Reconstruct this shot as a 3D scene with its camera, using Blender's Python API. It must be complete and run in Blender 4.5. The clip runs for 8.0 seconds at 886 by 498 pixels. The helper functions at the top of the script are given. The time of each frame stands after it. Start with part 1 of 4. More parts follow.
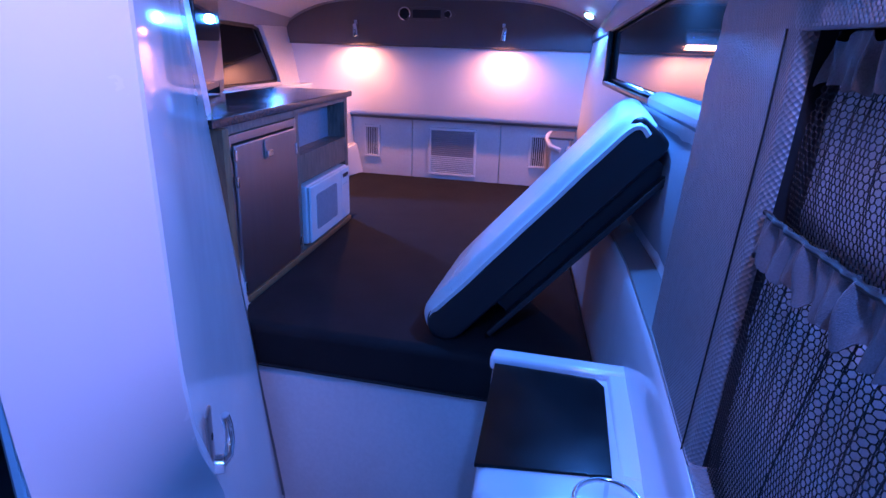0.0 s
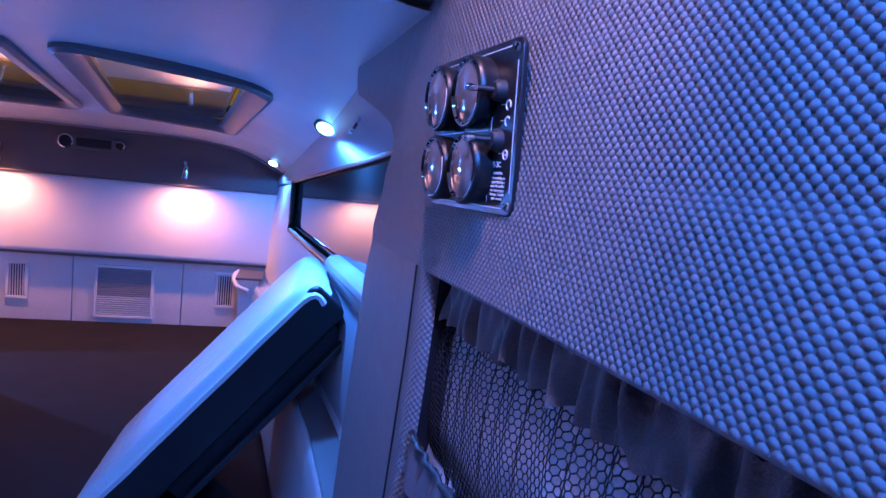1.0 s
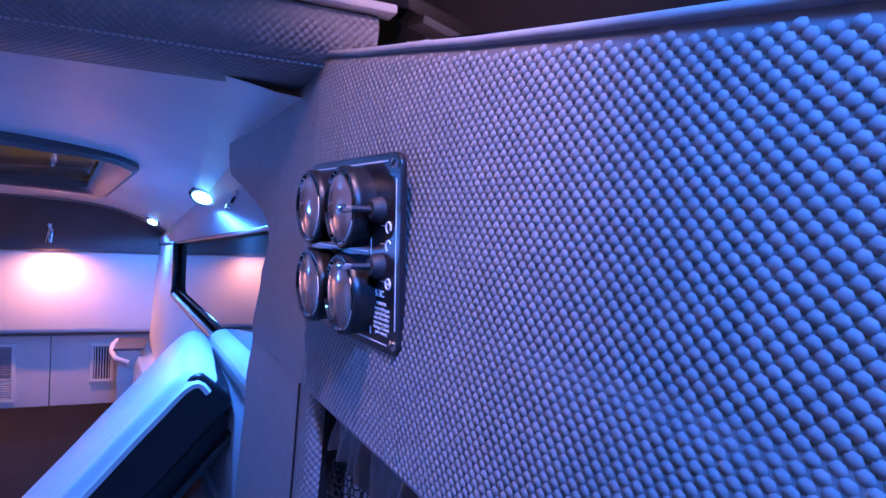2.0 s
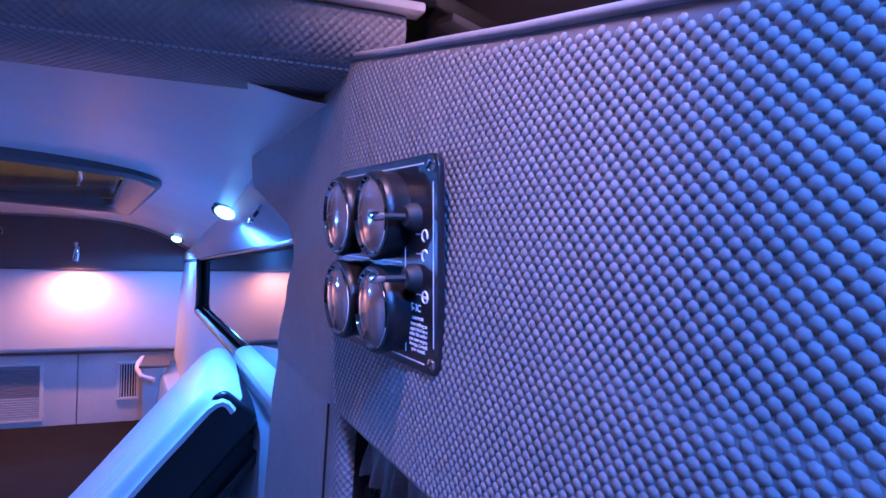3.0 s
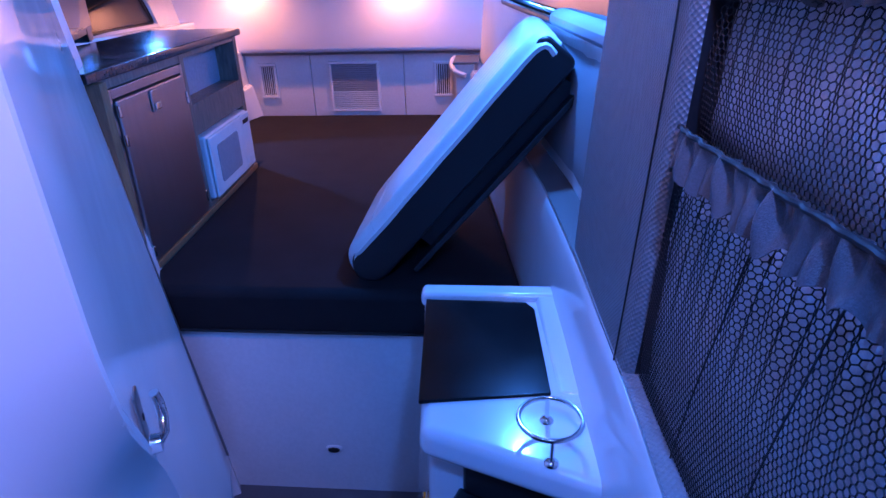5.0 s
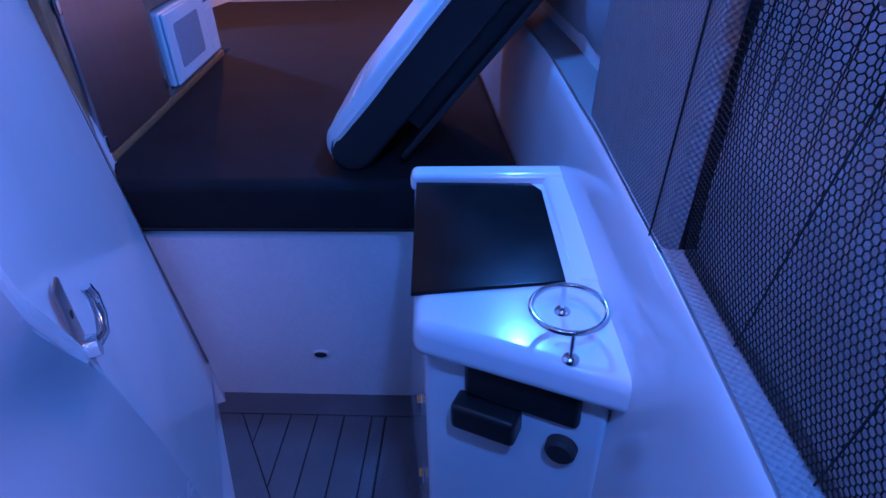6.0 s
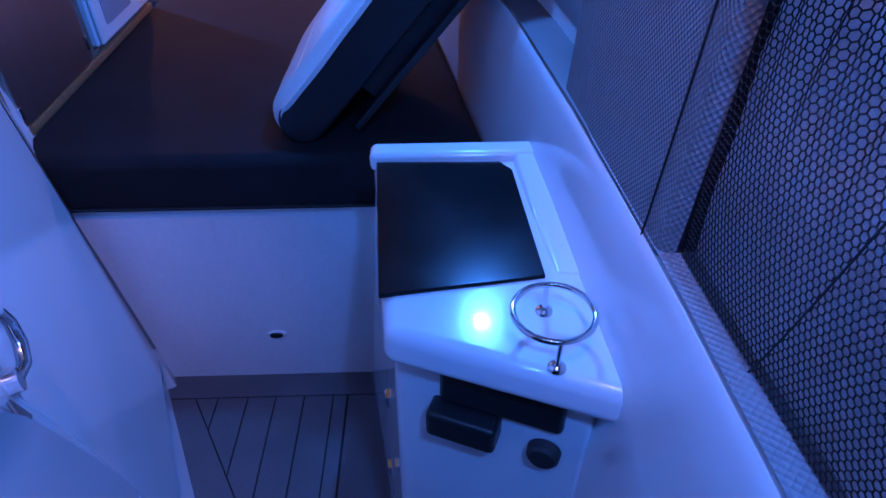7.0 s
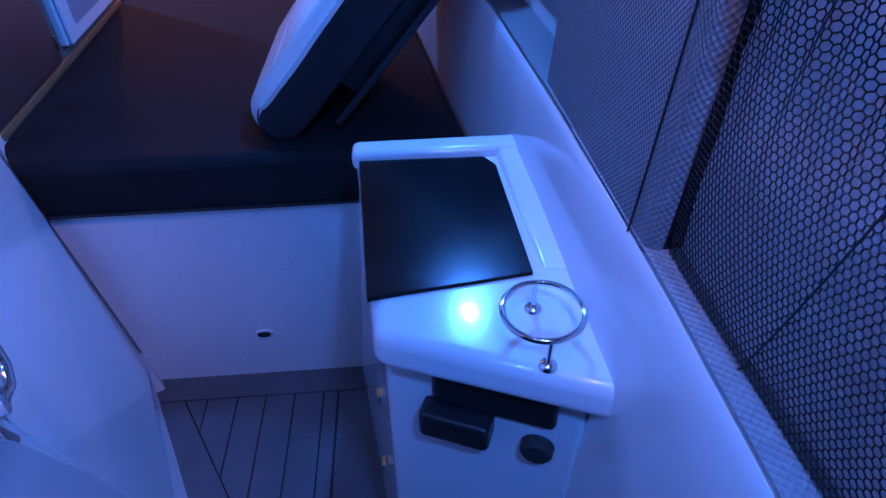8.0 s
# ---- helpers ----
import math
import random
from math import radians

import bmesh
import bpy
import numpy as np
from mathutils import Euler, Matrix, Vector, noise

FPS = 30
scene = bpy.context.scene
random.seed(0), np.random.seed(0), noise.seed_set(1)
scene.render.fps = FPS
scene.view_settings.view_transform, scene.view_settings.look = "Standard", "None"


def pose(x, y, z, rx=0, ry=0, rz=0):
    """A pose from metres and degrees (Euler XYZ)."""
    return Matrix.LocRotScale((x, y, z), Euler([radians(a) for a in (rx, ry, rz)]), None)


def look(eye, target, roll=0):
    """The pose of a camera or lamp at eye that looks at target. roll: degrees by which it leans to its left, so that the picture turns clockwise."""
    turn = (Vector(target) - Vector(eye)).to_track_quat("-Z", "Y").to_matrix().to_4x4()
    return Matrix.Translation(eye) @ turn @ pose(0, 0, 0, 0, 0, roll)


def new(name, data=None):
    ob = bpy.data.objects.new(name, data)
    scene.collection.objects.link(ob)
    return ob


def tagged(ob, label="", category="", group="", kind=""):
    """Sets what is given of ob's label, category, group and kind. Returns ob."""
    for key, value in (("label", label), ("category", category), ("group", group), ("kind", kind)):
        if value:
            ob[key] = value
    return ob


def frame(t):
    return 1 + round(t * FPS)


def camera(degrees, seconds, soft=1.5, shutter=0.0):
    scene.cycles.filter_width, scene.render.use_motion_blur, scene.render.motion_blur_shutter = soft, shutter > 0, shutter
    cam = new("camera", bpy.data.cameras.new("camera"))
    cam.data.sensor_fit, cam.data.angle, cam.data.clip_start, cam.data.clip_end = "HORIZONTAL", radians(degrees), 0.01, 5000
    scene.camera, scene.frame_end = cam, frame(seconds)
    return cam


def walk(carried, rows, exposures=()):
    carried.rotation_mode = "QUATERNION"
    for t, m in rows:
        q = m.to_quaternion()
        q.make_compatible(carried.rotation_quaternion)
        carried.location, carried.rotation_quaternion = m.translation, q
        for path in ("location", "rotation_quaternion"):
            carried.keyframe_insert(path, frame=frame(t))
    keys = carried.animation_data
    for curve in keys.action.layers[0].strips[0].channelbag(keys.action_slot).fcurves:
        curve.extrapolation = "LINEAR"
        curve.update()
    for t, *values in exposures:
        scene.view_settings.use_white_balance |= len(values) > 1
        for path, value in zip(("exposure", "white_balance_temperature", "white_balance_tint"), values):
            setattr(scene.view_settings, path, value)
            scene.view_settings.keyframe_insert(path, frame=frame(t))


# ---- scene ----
cam = camera(72.4, 8.0)
PATH = [
    (0, (0.202, 0.048, 1.478), (-0.24, 1.888, 0.831), 1.7),
    (0.2, (0.198, 0.042, 1.514), (-0.08, 1.942, 0.954), 3.1),
    (0.5, (0.205, 0.008, 1.536), (0.25, 1.958, 1.094), 4.9),
    (1, (0.239, 0.086, 1.592), (0.724, 2.015, 1.382), 5.9),
    (1.2, (0.257, 0.127, 1.609), (0.831, 2.035, 1.434), 5.7),
    (1.5, (0.27, 0.157, 1.633), (0.987, 2.02, 1.51), 5.1),
    (1.7, (0.27, 0.145, 1.661), (1.051, 1.984, 1.563), 3.9),
    (2.8, (0.271, 0.188, 1.662), (1.006, 2.047, 1.614), 1.5),
    (3, (0.271, 0.188, 1.658), (0.986, 2.056, 1.621), 2.1),
    (3.5, (0.257, 0.167, 1.64), (0.888, 2.063, 1.546), 1.9),
    (3.8, (0.235, 0.141, 1.615), (0.704, 2.077, 1.429), 2),
    (4, (0.216, 0.107, 1.599), (0.51, 2.06, 1.283), 1.7),
    (4.2, (0.196, 0.064, 1.571), (0.34, 2.008, 1.128), 1),
    (4.5, (0.197, 0.04, 1.556), (0.217, 1.934, 0.912), 0.1),
    (4.7, (0.196, 0.058, 1.519), (0.141, 1.923, 0.799), -0.7),
    (5, (0.189, 0.069, 1.481), (0.027, 1.871, 0.629), -1.6),
    (5.2, (0.188, 0.07, 1.453), (-0.038, 1.819, 0.51), -2.6),
    (6.3, (0.153, 0.23, 1.346), (0.102, 1.87, 0.202), -1.5),
    (6.5, (0.145, 0.248, 1.347), (0.134, 1.865, 0.169), -1.2),
    (7, (0.141, 0.273, 1.361), (0.183, 1.843, 0.123), -0.3),
    (7.5, (0.139, 0.28, 1.373), (0.222, 1.825, 0.105), -0.0),
    (8, (0.139, 0.287, 1.373), (0.23, 1.825, 0.097), -1.2),
]
walk(cam, [(t, look(eye, target, roll)) for t, eye, target, roll in PATH])

# ---- world, light and exposure ----
world = bpy.data.worlds.new("night")
world.use_nodes = True
scene.world = world
world.node_tree.nodes["Background"].inputs[0].default_value = (0.10, 0.14, 0.35, 1)
world.node_tree.nodes["Background"].inputs[1].default_value = 0.05
scene.view_settings.exposure = 0.0

BLUE = (0.05, 0.21, 1.0)
LED = (0.045, 0.225, 1.0)
WARM = (1.0, 0.37, 0.24)
PINK = (0.85, 0.48, 0.80)


def spot(name, at, target, watts, color, degrees=120, radius=0.02, blend=0.6):
    data = bpy.data.lights.new(name, "SPOT")
    data.energy, data.color, data.spot_size, data.spot_blend, data.shadow_soft_size = watts, color, radians(degrees), blend, radius
    ob = new(name, data)
    ob.matrix_world = look(at, target)
    return ob


# ceiling downlights of the cabin: centre, aim, watts
DOWNLIGHTS = [
    ((0.297, 1.573, 1.712), 50.0, (0.0, 0.0, -1.0), 176),
    ((0.128, 3.080, 1.606), 8.0, (0.0, 0.0, -1.0), 176),
    ((-1.395, 2.960, 1.606), 60.0, (0.55, -0.75, -0.35), 104),
    ((-1.40, 1.58, 1.700), 30.0, (0.0, 0.0, -1.0), 176),
]
for (lx, ly, lz), watts, aim, cone in DOWNLIGHTS:
    tilt = -0.012 if lx > -0.7 else 0.012
    eye = (lx + tilt, ly - 0.030, lz - 0.054)
    spot("downlight_lamp", eye, (eye[0] + aim[0], eye[1] + aim[1], eye[2] + aim[2]), watts, LED, cone, 0.02, 0.15)
# reading lamps on the valance, aimed down the wall
READING = [(-1.125, 3.345, 1.525), (-0.305, 3.345, 1.522)]
for lx, ly, lz in READING:
    spot("reading_bulb", (lx + 0.012, ly - 0.030, lz - 0.036), (lx + 0.01, ly - 0.06, lz - 0.2), 20.0, WARM, 172, 0.012, 1.0)
# cockpit lights overhead, behind the cabin entrance; the last three are added fill
COCKPIT_AND_FILL = [
    ((0.345, -0.02, 2.03), (0.355, 0.14, 1.5), 66.0, BLUE, 125),
    ((0.27, 0.40, 2.03), (0.41, 0.52, 1.80), 12.0, PINK, 72),
    # blue and pink fill, added to brighten the white door leaves
    ((0.16, -0.10, 2.03), (-0.60, 0.30, 1.2), 16.0, BLUE, 86),
    ((0.10, 0.28, 2.03), (-0.60, 0.50, 1.1), 26.0, PINK, 78),
    # narrow fill, added to brighten the net pockets
    ((-0.10, 0.12, 2.03), (0.40, 0.50, 0.98), 12.0, BLUE, 40),
]
for at, target, watts, color, cone in COCKPIT_AND_FILL:
    spot("cockpit_and_fill_lamp", at, target, watts, color, cone, 0.03, 0.7)


# ---- materials ----
def material(name, color, rough=0.5, metal=0.0, grain=0.0, grain_size=200.0, bump=0.0, bump_size=300.0, stain=0.0, stain_size=6.0,
             coat=0.0, rough_var=0.0, stretch=(1, 1, 1), ior=1.5):
    m = bpy.data.materials.new(name)
    m.use_nodes = True
    nt = m.node_tree
    b = nt.nodes["Principled BSDF"]
    b.inputs["Base Color"].default_value = (*color, 1)
    b.inputs["Roughness"].default_value, b.inputs["Metallic"].default_value, b.inputs["IOR"].default_value = rough, metal, ior
    b.inputs["Coat Weight"].default_value, b.inputs["Coat Roughness"].default_value = coat, 0.05
    tc = nt.nodes.new("ShaderNodeTexCoord")
    mp = nt.nodes.new("ShaderNodeMapping")
    mp.inputs["Scale"].default_value = stretch
    nt.links.new(tc.outputs["Object"], mp.inputs["Vector"])

    def noise_node(scale, detail=3.0):
        n = nt.nodes.new("ShaderNodeTexNoise")
        n.inputs["Scale"].default_value, n.inputs["Detail"].default_value = scale, detail
        nt.links.new(mp.outputs[0], n.inputs["Vector"])
        return n

    last = None
    for amount, scale in ((grain, grain_size), (stain, stain_size)):
        if amount:
            n = noise_node(scale)
            mix = nt.nodes.new("ShaderNodeMix")
            mix.data_type, mix.blend_type = "RGBA", "MULTIPLY"
            mix.inputs["Factor"].default_value = 1.0
            ramp = nt.nodes.new("ShaderNodeMapRange")
            ramp.inputs["From Min"].default_value, ramp.inputs["From Max"].default_value = 0.3, 0.7
            ramp.inputs["To Min"].default_value, ramp.inputs["To Max"].default_value = 1 - amount, 1 + amount * 0.4
            nt.links.new(n.outputs["Fac"], ramp.inputs["Value"])
            if last is None:
                mix.inputs["A"].default_value = (*color, 1)
            else:
                nt.links.new(last, mix.inputs["A"])
            nt.links.new(ramp.outputs[0], mix.inputs["B"])
            last = mix.outputs["Result"]
    if last is not None:
        nt.links.new(last, b.inputs["Base Color"])
    if rough_var:
        n = noise_node(9.0, 5.0)
        r = nt.nodes.new("ShaderNodeMapRange")
        r.inputs["From Min"].default_value, r.inputs["From Max"].default_value = 0.3, 0.7
        r.inputs["To Min"].default_value, r.inputs["To Max"].default_value = max(0.02, rough - rough_var), rough + rough_var
        nt.links.new(n.outputs["Fac"], r.inputs["Value"])
        nt.links.new(r.outputs[0], b.inputs["Roughness"])
    if bump:
        n = noise_node(bump_size, 4.0)
        bp = nt.nodes.new("ShaderNodeBump")
        bp.inputs["Strength"].default_value, bp.inputs["Distance"].default_value = bump, 0.002
        nt.links.new(n.outputs["Fac"], bp.inputs["Height"])
        nt.links.new(bp.outputs[0], b.inputs["Normal"])
    return m


def weave_material(name, color, pitch_u, pitch_v, depth, rough=0.42):
    """Embossed vinyl: a staggered lattice of small pillows laid out in the mesh's UV map, in metres."""
    m = material(name, color, rough, grain=0.12, grain_size=60.0, stain=0.1, stain_size=4.0)
    nt = m.node_tree
    b = nt.nodes["Principled BSDF"]
    uv = nt.nodes.new("ShaderNodeUVMap")
    uv.uv_map = "UVMap"
    sep = nt.nodes.new("ShaderNodeSeparateXYZ")
    nt.links.new(uv.outputs[0], sep.inputs[0])

    def op(kind, a, c=None, k=None):
        n = nt.nodes.new("ShaderNodeMath")
        n.operation = kind
        nt.links.new(a, n.inputs[0])
        if c is not None:
            nt.links.new(c, n.inputs[1])
        if k is not None:
            n.inputs[1].default_value = k
        return n.outputs[0]

    u, v = op("MULTIPLY", sep.outputs[0], k=math.pi / pitch_u), op("MULTIPLY", sep.outputs[1], k=math.pi / pitch_v)
    lattice = []
    for shift in (0.0, math.pi / 2):
        cu, cv = op("COSINE", op("ADD", u, k=shift)), op("COSINE", op("ADD", v, k=shift))
        lattice.append(op("MULTIPLY", op("MULTIPLY", cu, cu), op("MULTIPLY", cv, cv)))
    height = op("POWER", op("MAXIMUM", *lattice), k=0.6)
    bp = nt.nodes.new("ShaderNodeBump")
    bp.inputs["Strength"].default_value, bp.inputs["Distance"].default_value = 1.0, depth
    nt.links.new(height, bp.inputs["Height"])
    nt.links.new(bp.outputs[0], b.inputs["Normal"])
    return m


GEL = material("white_gelcoat", (0.74, 0.74, 0.76), 0.17, stain=0.05, stain_size=3.0, bump=0.05, bump_size=40.0, coat=0.5, rough_var=0.06)
GEL_SATIN = material("satin_white_gelcoat", (0.70, 0.69, 0.70), 0.45, grain=0.05, grain_size=80.0, stain=0.08, stain_size=3.0, bump=0.12, bump_size=160.0)
DOOR_WHITE = material("glossy_white_door", (0.80, 0.79, 0.80), 0.10, stain=0.05, stain_size=2.5, rough_var=0.03)
LEAF_WHITE = material("satin_white_door", (0.76, 0.75, 0.77), 0.22, stain=0.05, stain_size=2.5, bump=0.02, bump_size=6.0, coat=0.4, rough_var=0.06)
LINING = material("white_ceiling_lining", (0.66, 0.65, 0.67), 0.40, grain=0.05, grain_size=300.0, stain=0.07, stain_size=2.5, bump=0.15, bump_size=350.0, rough_var=0.08)
PAD_WHITE = material("white_upholstery", (0.74, 0.71, 0.72), 0.55, grain=0.06, grain_size=400.0, stain=0.08, stain_size=3.0, bump=0.2, bump_size=500.0)
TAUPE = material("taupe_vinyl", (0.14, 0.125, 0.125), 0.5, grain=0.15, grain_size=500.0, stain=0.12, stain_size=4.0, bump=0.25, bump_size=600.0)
GREY_PAD = material("grey_vinyl", (0.34, 0.34, 0.37), 0.5, grain=0.1, grain_size=500.0, stain=0.1, stain_size=4.0, bump=0.2, bump_size=600.0)
BLACK_CLOTH = material("black_bed_cloth", (0.014, 0.013, 0.015), 0.85, grain=0.35, grain_size=700.0, stain=0.3, stain_size=7.0, bump=0.4, bump_size=500.0, ior=1.3)
LEATHER_PALE = material("pale_leather", (0.70, 0.70, 0.70), 0.42, grain=0.06, grain_size=300.0, stain=0.05, stain_size=5.0, bump=0.25, bump_size=450.0)
LEATHER_DARK = material("dark_leather", (0.011, 0.011, 0.014), 0.38, grain=0.2, grain_size=400.0, bump=0.3, bump_size=450.0)
STEEL = material("brushed_steel", (0.46, 0.43, 0.43), 0.34, 1.0, grain=0.03, grain_size=200.0, stain=0.05, stain_size=3.0, stretch=(1, 14, 1), rough_var=0.03)
CHROME = material("chrome", (0.75, 0.76, 0.78), 0.08, 1.0, rough_var=0.04)
WOOD = material("taupe_wood", (0.23, 0.165, 0.13), 0.42, grain=0.35, grain_size=18.0, stain=0.2, stain_size=4.0, bump=0.15, bump_size=60.0, stretch=(6, 6, 1))
TRIM_WOOD = material("brown_wood_trim", (0.30, 0.15, 0.07), 0.38, grain=0.3, grain_size=20.0, stretch=(6, 6, 1))
STONE = material("dark_glossy_worktop", (0.055, 0.050, 0.052), 0.12, grain=0.5, grain_size=120.0, stain=0.2, stain_size=10.0, rough_var=0.05)
APPLIANCE = material("white_enamel", (0.72, 0.74, 0.76), 0.3, stain=0.05, stain_size=8.0)
SCREEN_GREY = material("grey_window_film", (0.32, 0.36, 0.42), 0.25, grain=0.1, grain_size=90.0)
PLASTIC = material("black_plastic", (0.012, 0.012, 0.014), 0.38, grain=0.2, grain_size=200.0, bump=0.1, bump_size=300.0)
PANEL_BLACK = material("black_instrument_plate", (0.016, 0.014, 0.017), 0.3, grain=0.2, grain_size=300.0, stain=0.2, stain_size=20.0, bump=0.08, bump_size=500.0)
RUBBER = material("black_rubber", (0.02, 0.02, 0.022), 0.6)
PAD_BLACK = material("black_nonslip_pad", (0.008, 0.008, 0.009), 0.20, grain=0.3, grain_size=300.0, stain=0.35, stain_size=14.0, bump=0.06, bump_size=250.0, rough_var=0.05, ior=1.3)
WHITE_INK = material("white_ink", (0.75, 0.75, 0.75), 0.5)
GLASS_DARK = material("dark_night_glass", (0.012, 0.011, 0.010), 0.03, rough_var=0.015, ior=1.55, coat=0.2)
GLASS_OLIVE = material("olive_hatch_glass", (0.86, 0.80, 0.55), 0.02, ior=1.5)
GLASS_OLIVE.node_tree.nodes["Principled BSDF"].inputs["Transmission Weight"].default_value = 1.0
DECK = material("grey_nonskid_deck", (0.115, 0.115, 0.125), 0.6, grain=0.25, grain_size=260.0, stain=0.2, stain_size=6.0, bump=0.5, bump_size=420.0)
GROOVE = material("black_deck_caulk", (0.012, 0.012, 0.014), 0.6)
NET = material("black_netting", (0.012, 0.012, 0.015), 0.55)
LININGCLOTH = material("grey_pocket_lining", (0.64, 0.62, 0.68), 0.6, grain=0.15, grain_size=300.0, stain=0.2, stain_size=8.0, bump=0.3, bump_size=300.0)
RUFFLE = material("grey_elastic_band", (0.11, 0.105, 0.12), 0.36, grain=0.3, grain_size=700.0, stain=0.2, stain_size=20.0, bump=0.5, bump_size=900.0)
FRAME_GREY = material("grey_hatch_frame", (0.15, 0.145, 0.155), 0.42, grain=0.12, grain_size=300.0, bump=0.1, bump_size=400.0)
DARK_HULL = material("dark_cockpit_lining", (0.05, 0.05, 0.06), 0.6, grain=0.2, grain_size=30.0)
TAN_SILL = material("polished_tan_sill", (0.42, 0.36, 0.30), 0.14, grain=0.1, grain_size=40.0, coat=0.5)
THREAD = material("pale_thread", (0.5, 0.5, 0.52), 0.6)
WEAVE = weave_material("embossed_grey_vinyl", (0.26, 0.255, 0.275), 0.0080, 0.0086, 0.0016)
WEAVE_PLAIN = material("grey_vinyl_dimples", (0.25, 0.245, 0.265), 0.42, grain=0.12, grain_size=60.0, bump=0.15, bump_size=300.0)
# same vinyl made darker: shade of the gaps between pillows, put into the colour
WEAVE_SHADED = material("grey_vinyl_shaded_ground", (0.16, 0.155, 0.17), 0.5, grain=0.12, grain_size=60.0)
WEAVE_FINE = weave_material("fine_embossed_vinyl", (0.20, 0.195, 0.21), 0.0070, 0.0074, 0.0012)


def emitter(name, color, strength):
    m = bpy.data.materials.new(name)
    m.use_nodes = True
    b = m.node_tree.nodes["Principled BSDF"]
    b.inputs["Base Color"].default_value = (*color, 1)
    b.inputs["Emission Color"].default_value, b.inputs["Emission Strength"].default_value = (*color, 1), strength
    return m


LED_GLOW = emitter("led_lens", (0.18, 0.60, 1.0), 14.0)
BULB_GLOW = emitter("bulb_lens", (1.0, 0.62, 0.30), 8.0)


# ---- mesh helpers ----
def lerp(table, v):
    """Value at v of a table of (v, value), straight between its rows."""
    if v <= table[0][0]:
        return table[0][1]
    for (a, p), (b, q) in zip(table, table[1:]):
        if v <= b:
            return p + (q - p) * (v - a) / (b - a)
    return table[-1][1]


def smooth(a, b, v):
    t = min(1.0, max(0.0, (v - a) / (b - a)))
    return t * t * (3 - 2 * t)


def flat_faces(me):
    """Weights the smooth normals by area, so that wide faces stay flat between rounded edges."""
    acc = [Vector() for v in me.vertices]
    for p in me.polygons:
        n = p.normal * p.area
        for v in p.vertices:
            acc[v] += n
    sharp = me.attributes.get("sharp_edge")
    if sharp:
        for e, flag in zip(me.edges, sharp.data):
            if flag.value:
                for v in e.vertices:
                    acc[v] = Vector()
    me.normals_split_custom_set([tuple(acc[l.vertex_index].normalized()) for l in me.loops])


def mesh_of(bm, name, mat, shade=True):
    me = bpy.data.meshes.new(name)
    bm.normal_update()
    bm.to_mesh(me)
    bm.free()
    me.materials.append(mat)
    if shade:
        me.polygons.foreach_set("use_smooth", [True] * len(me.polygons))
        me.set_sharp_from_angle(angle=radians(38))
        if len(me.polygons) < 6000:
            flat_faces(me)
    return me


def thing(name, label, category, group="", kind="", m=None):
    ob = new(name)
    ob.empty_display_size = 0.05
    if m is not None:
        ob.matrix_world = m
    return tagged(ob, label, category, group, kind)


def part(name, bm, mat, parent, label="", m=None, shade=True):
    ob = new(name, mesh_of(bm, name, mat, shade))
    ob.parent = parent
    if m is not None:
        ob.matrix_basis = m
    return tagged(ob, label) if label else ob


def solid(name, bm, mat, label, category, group="", kind="", m=None):
    ob = new(name, mesh_of(bm, name, mat))
    if m is not None:
        ob.matrix_world = m
    return tagged(ob, label, category, group, kind)


def bevelled(bm, width, segments=2, angle=25):
    if width:
        bm.normal_update()
        edges = [e for e in bm.edges if len(e.link_faces) == 2 and e.calc_face_angle(0) > radians(angle)]
        bmesh.ops.bevel(bm, geom=edges, offset=width, segments=segments, profile=0.5, affect="EDGES", clamp_overlap=True)
    return bm


def box(x0, x1, y0, y1, z0, z1, bevel=0.0, segments=2, bm=None):
    b = bmesh.new()
    bmesh.ops.create_cube(b, size=1.0, matrix=Matrix.Translation(((x0 + x1) / 2, (y0 + y1) / 2, (z0 + z1) / 2)) @ Matrix.Diagonal((x1 - x0, y1 - y0, z1 - z0, 1)))
    bevelled(b, bevel, segments)
    return joined(bm, b)


def joined(bm, extra):
    if bm is None:
        return extra
    me = bpy.data.meshes.new("tmp")
    extra.to_mesh(me)
    extra.free()
    bm.from_mesh(me)
    bpy.data.meshes.remove(me)
    return bm


def prism(low, high, bevel=0.0, segments=2):
    """A solid between two outlines of as many points, counter-clockwise seen from the side of high."""
    b = bmesh.new()
    a, c = [b.verts.new(p) for p in low], [b.verts.new(p) for p in high]
    n = len(a)
    b.faces.new(a[::-1]), b.faces.new(c)
    for i in range(n):
        j = (i + 1) % n
        b.faces.new((a[i], a[j], c[j], c[i]))
    bmesh.ops.recalc_face_normals(b, faces=b.faces)
    return bevelled(b, bevel, segments)


def plate(outline, z0, z1, bevel=0.0, segments=2):
    return prism([(x, y, z0) for x, y in outline], [(x, y, z1) for x, y in outline], bevel, segments)


def rounded(w, h, r, steps=5):
    """A rounded rectangle, w by h, about the origin."""
    pts = []
    for cx, cy, a in ((w / 2 - r, h / 2 - r, 0), (r - w / 2, h / 2 - r, 90), (r - w / 2, r - h / 2, 180), (w / 2 - r, r - h / 2, 270)):
        for i in range(steps + 1):
            t = radians(a + 90 * i / steps)
            pts.append((cx + r * math.cos(t), cy + r * math.sin(t)))
    return pts


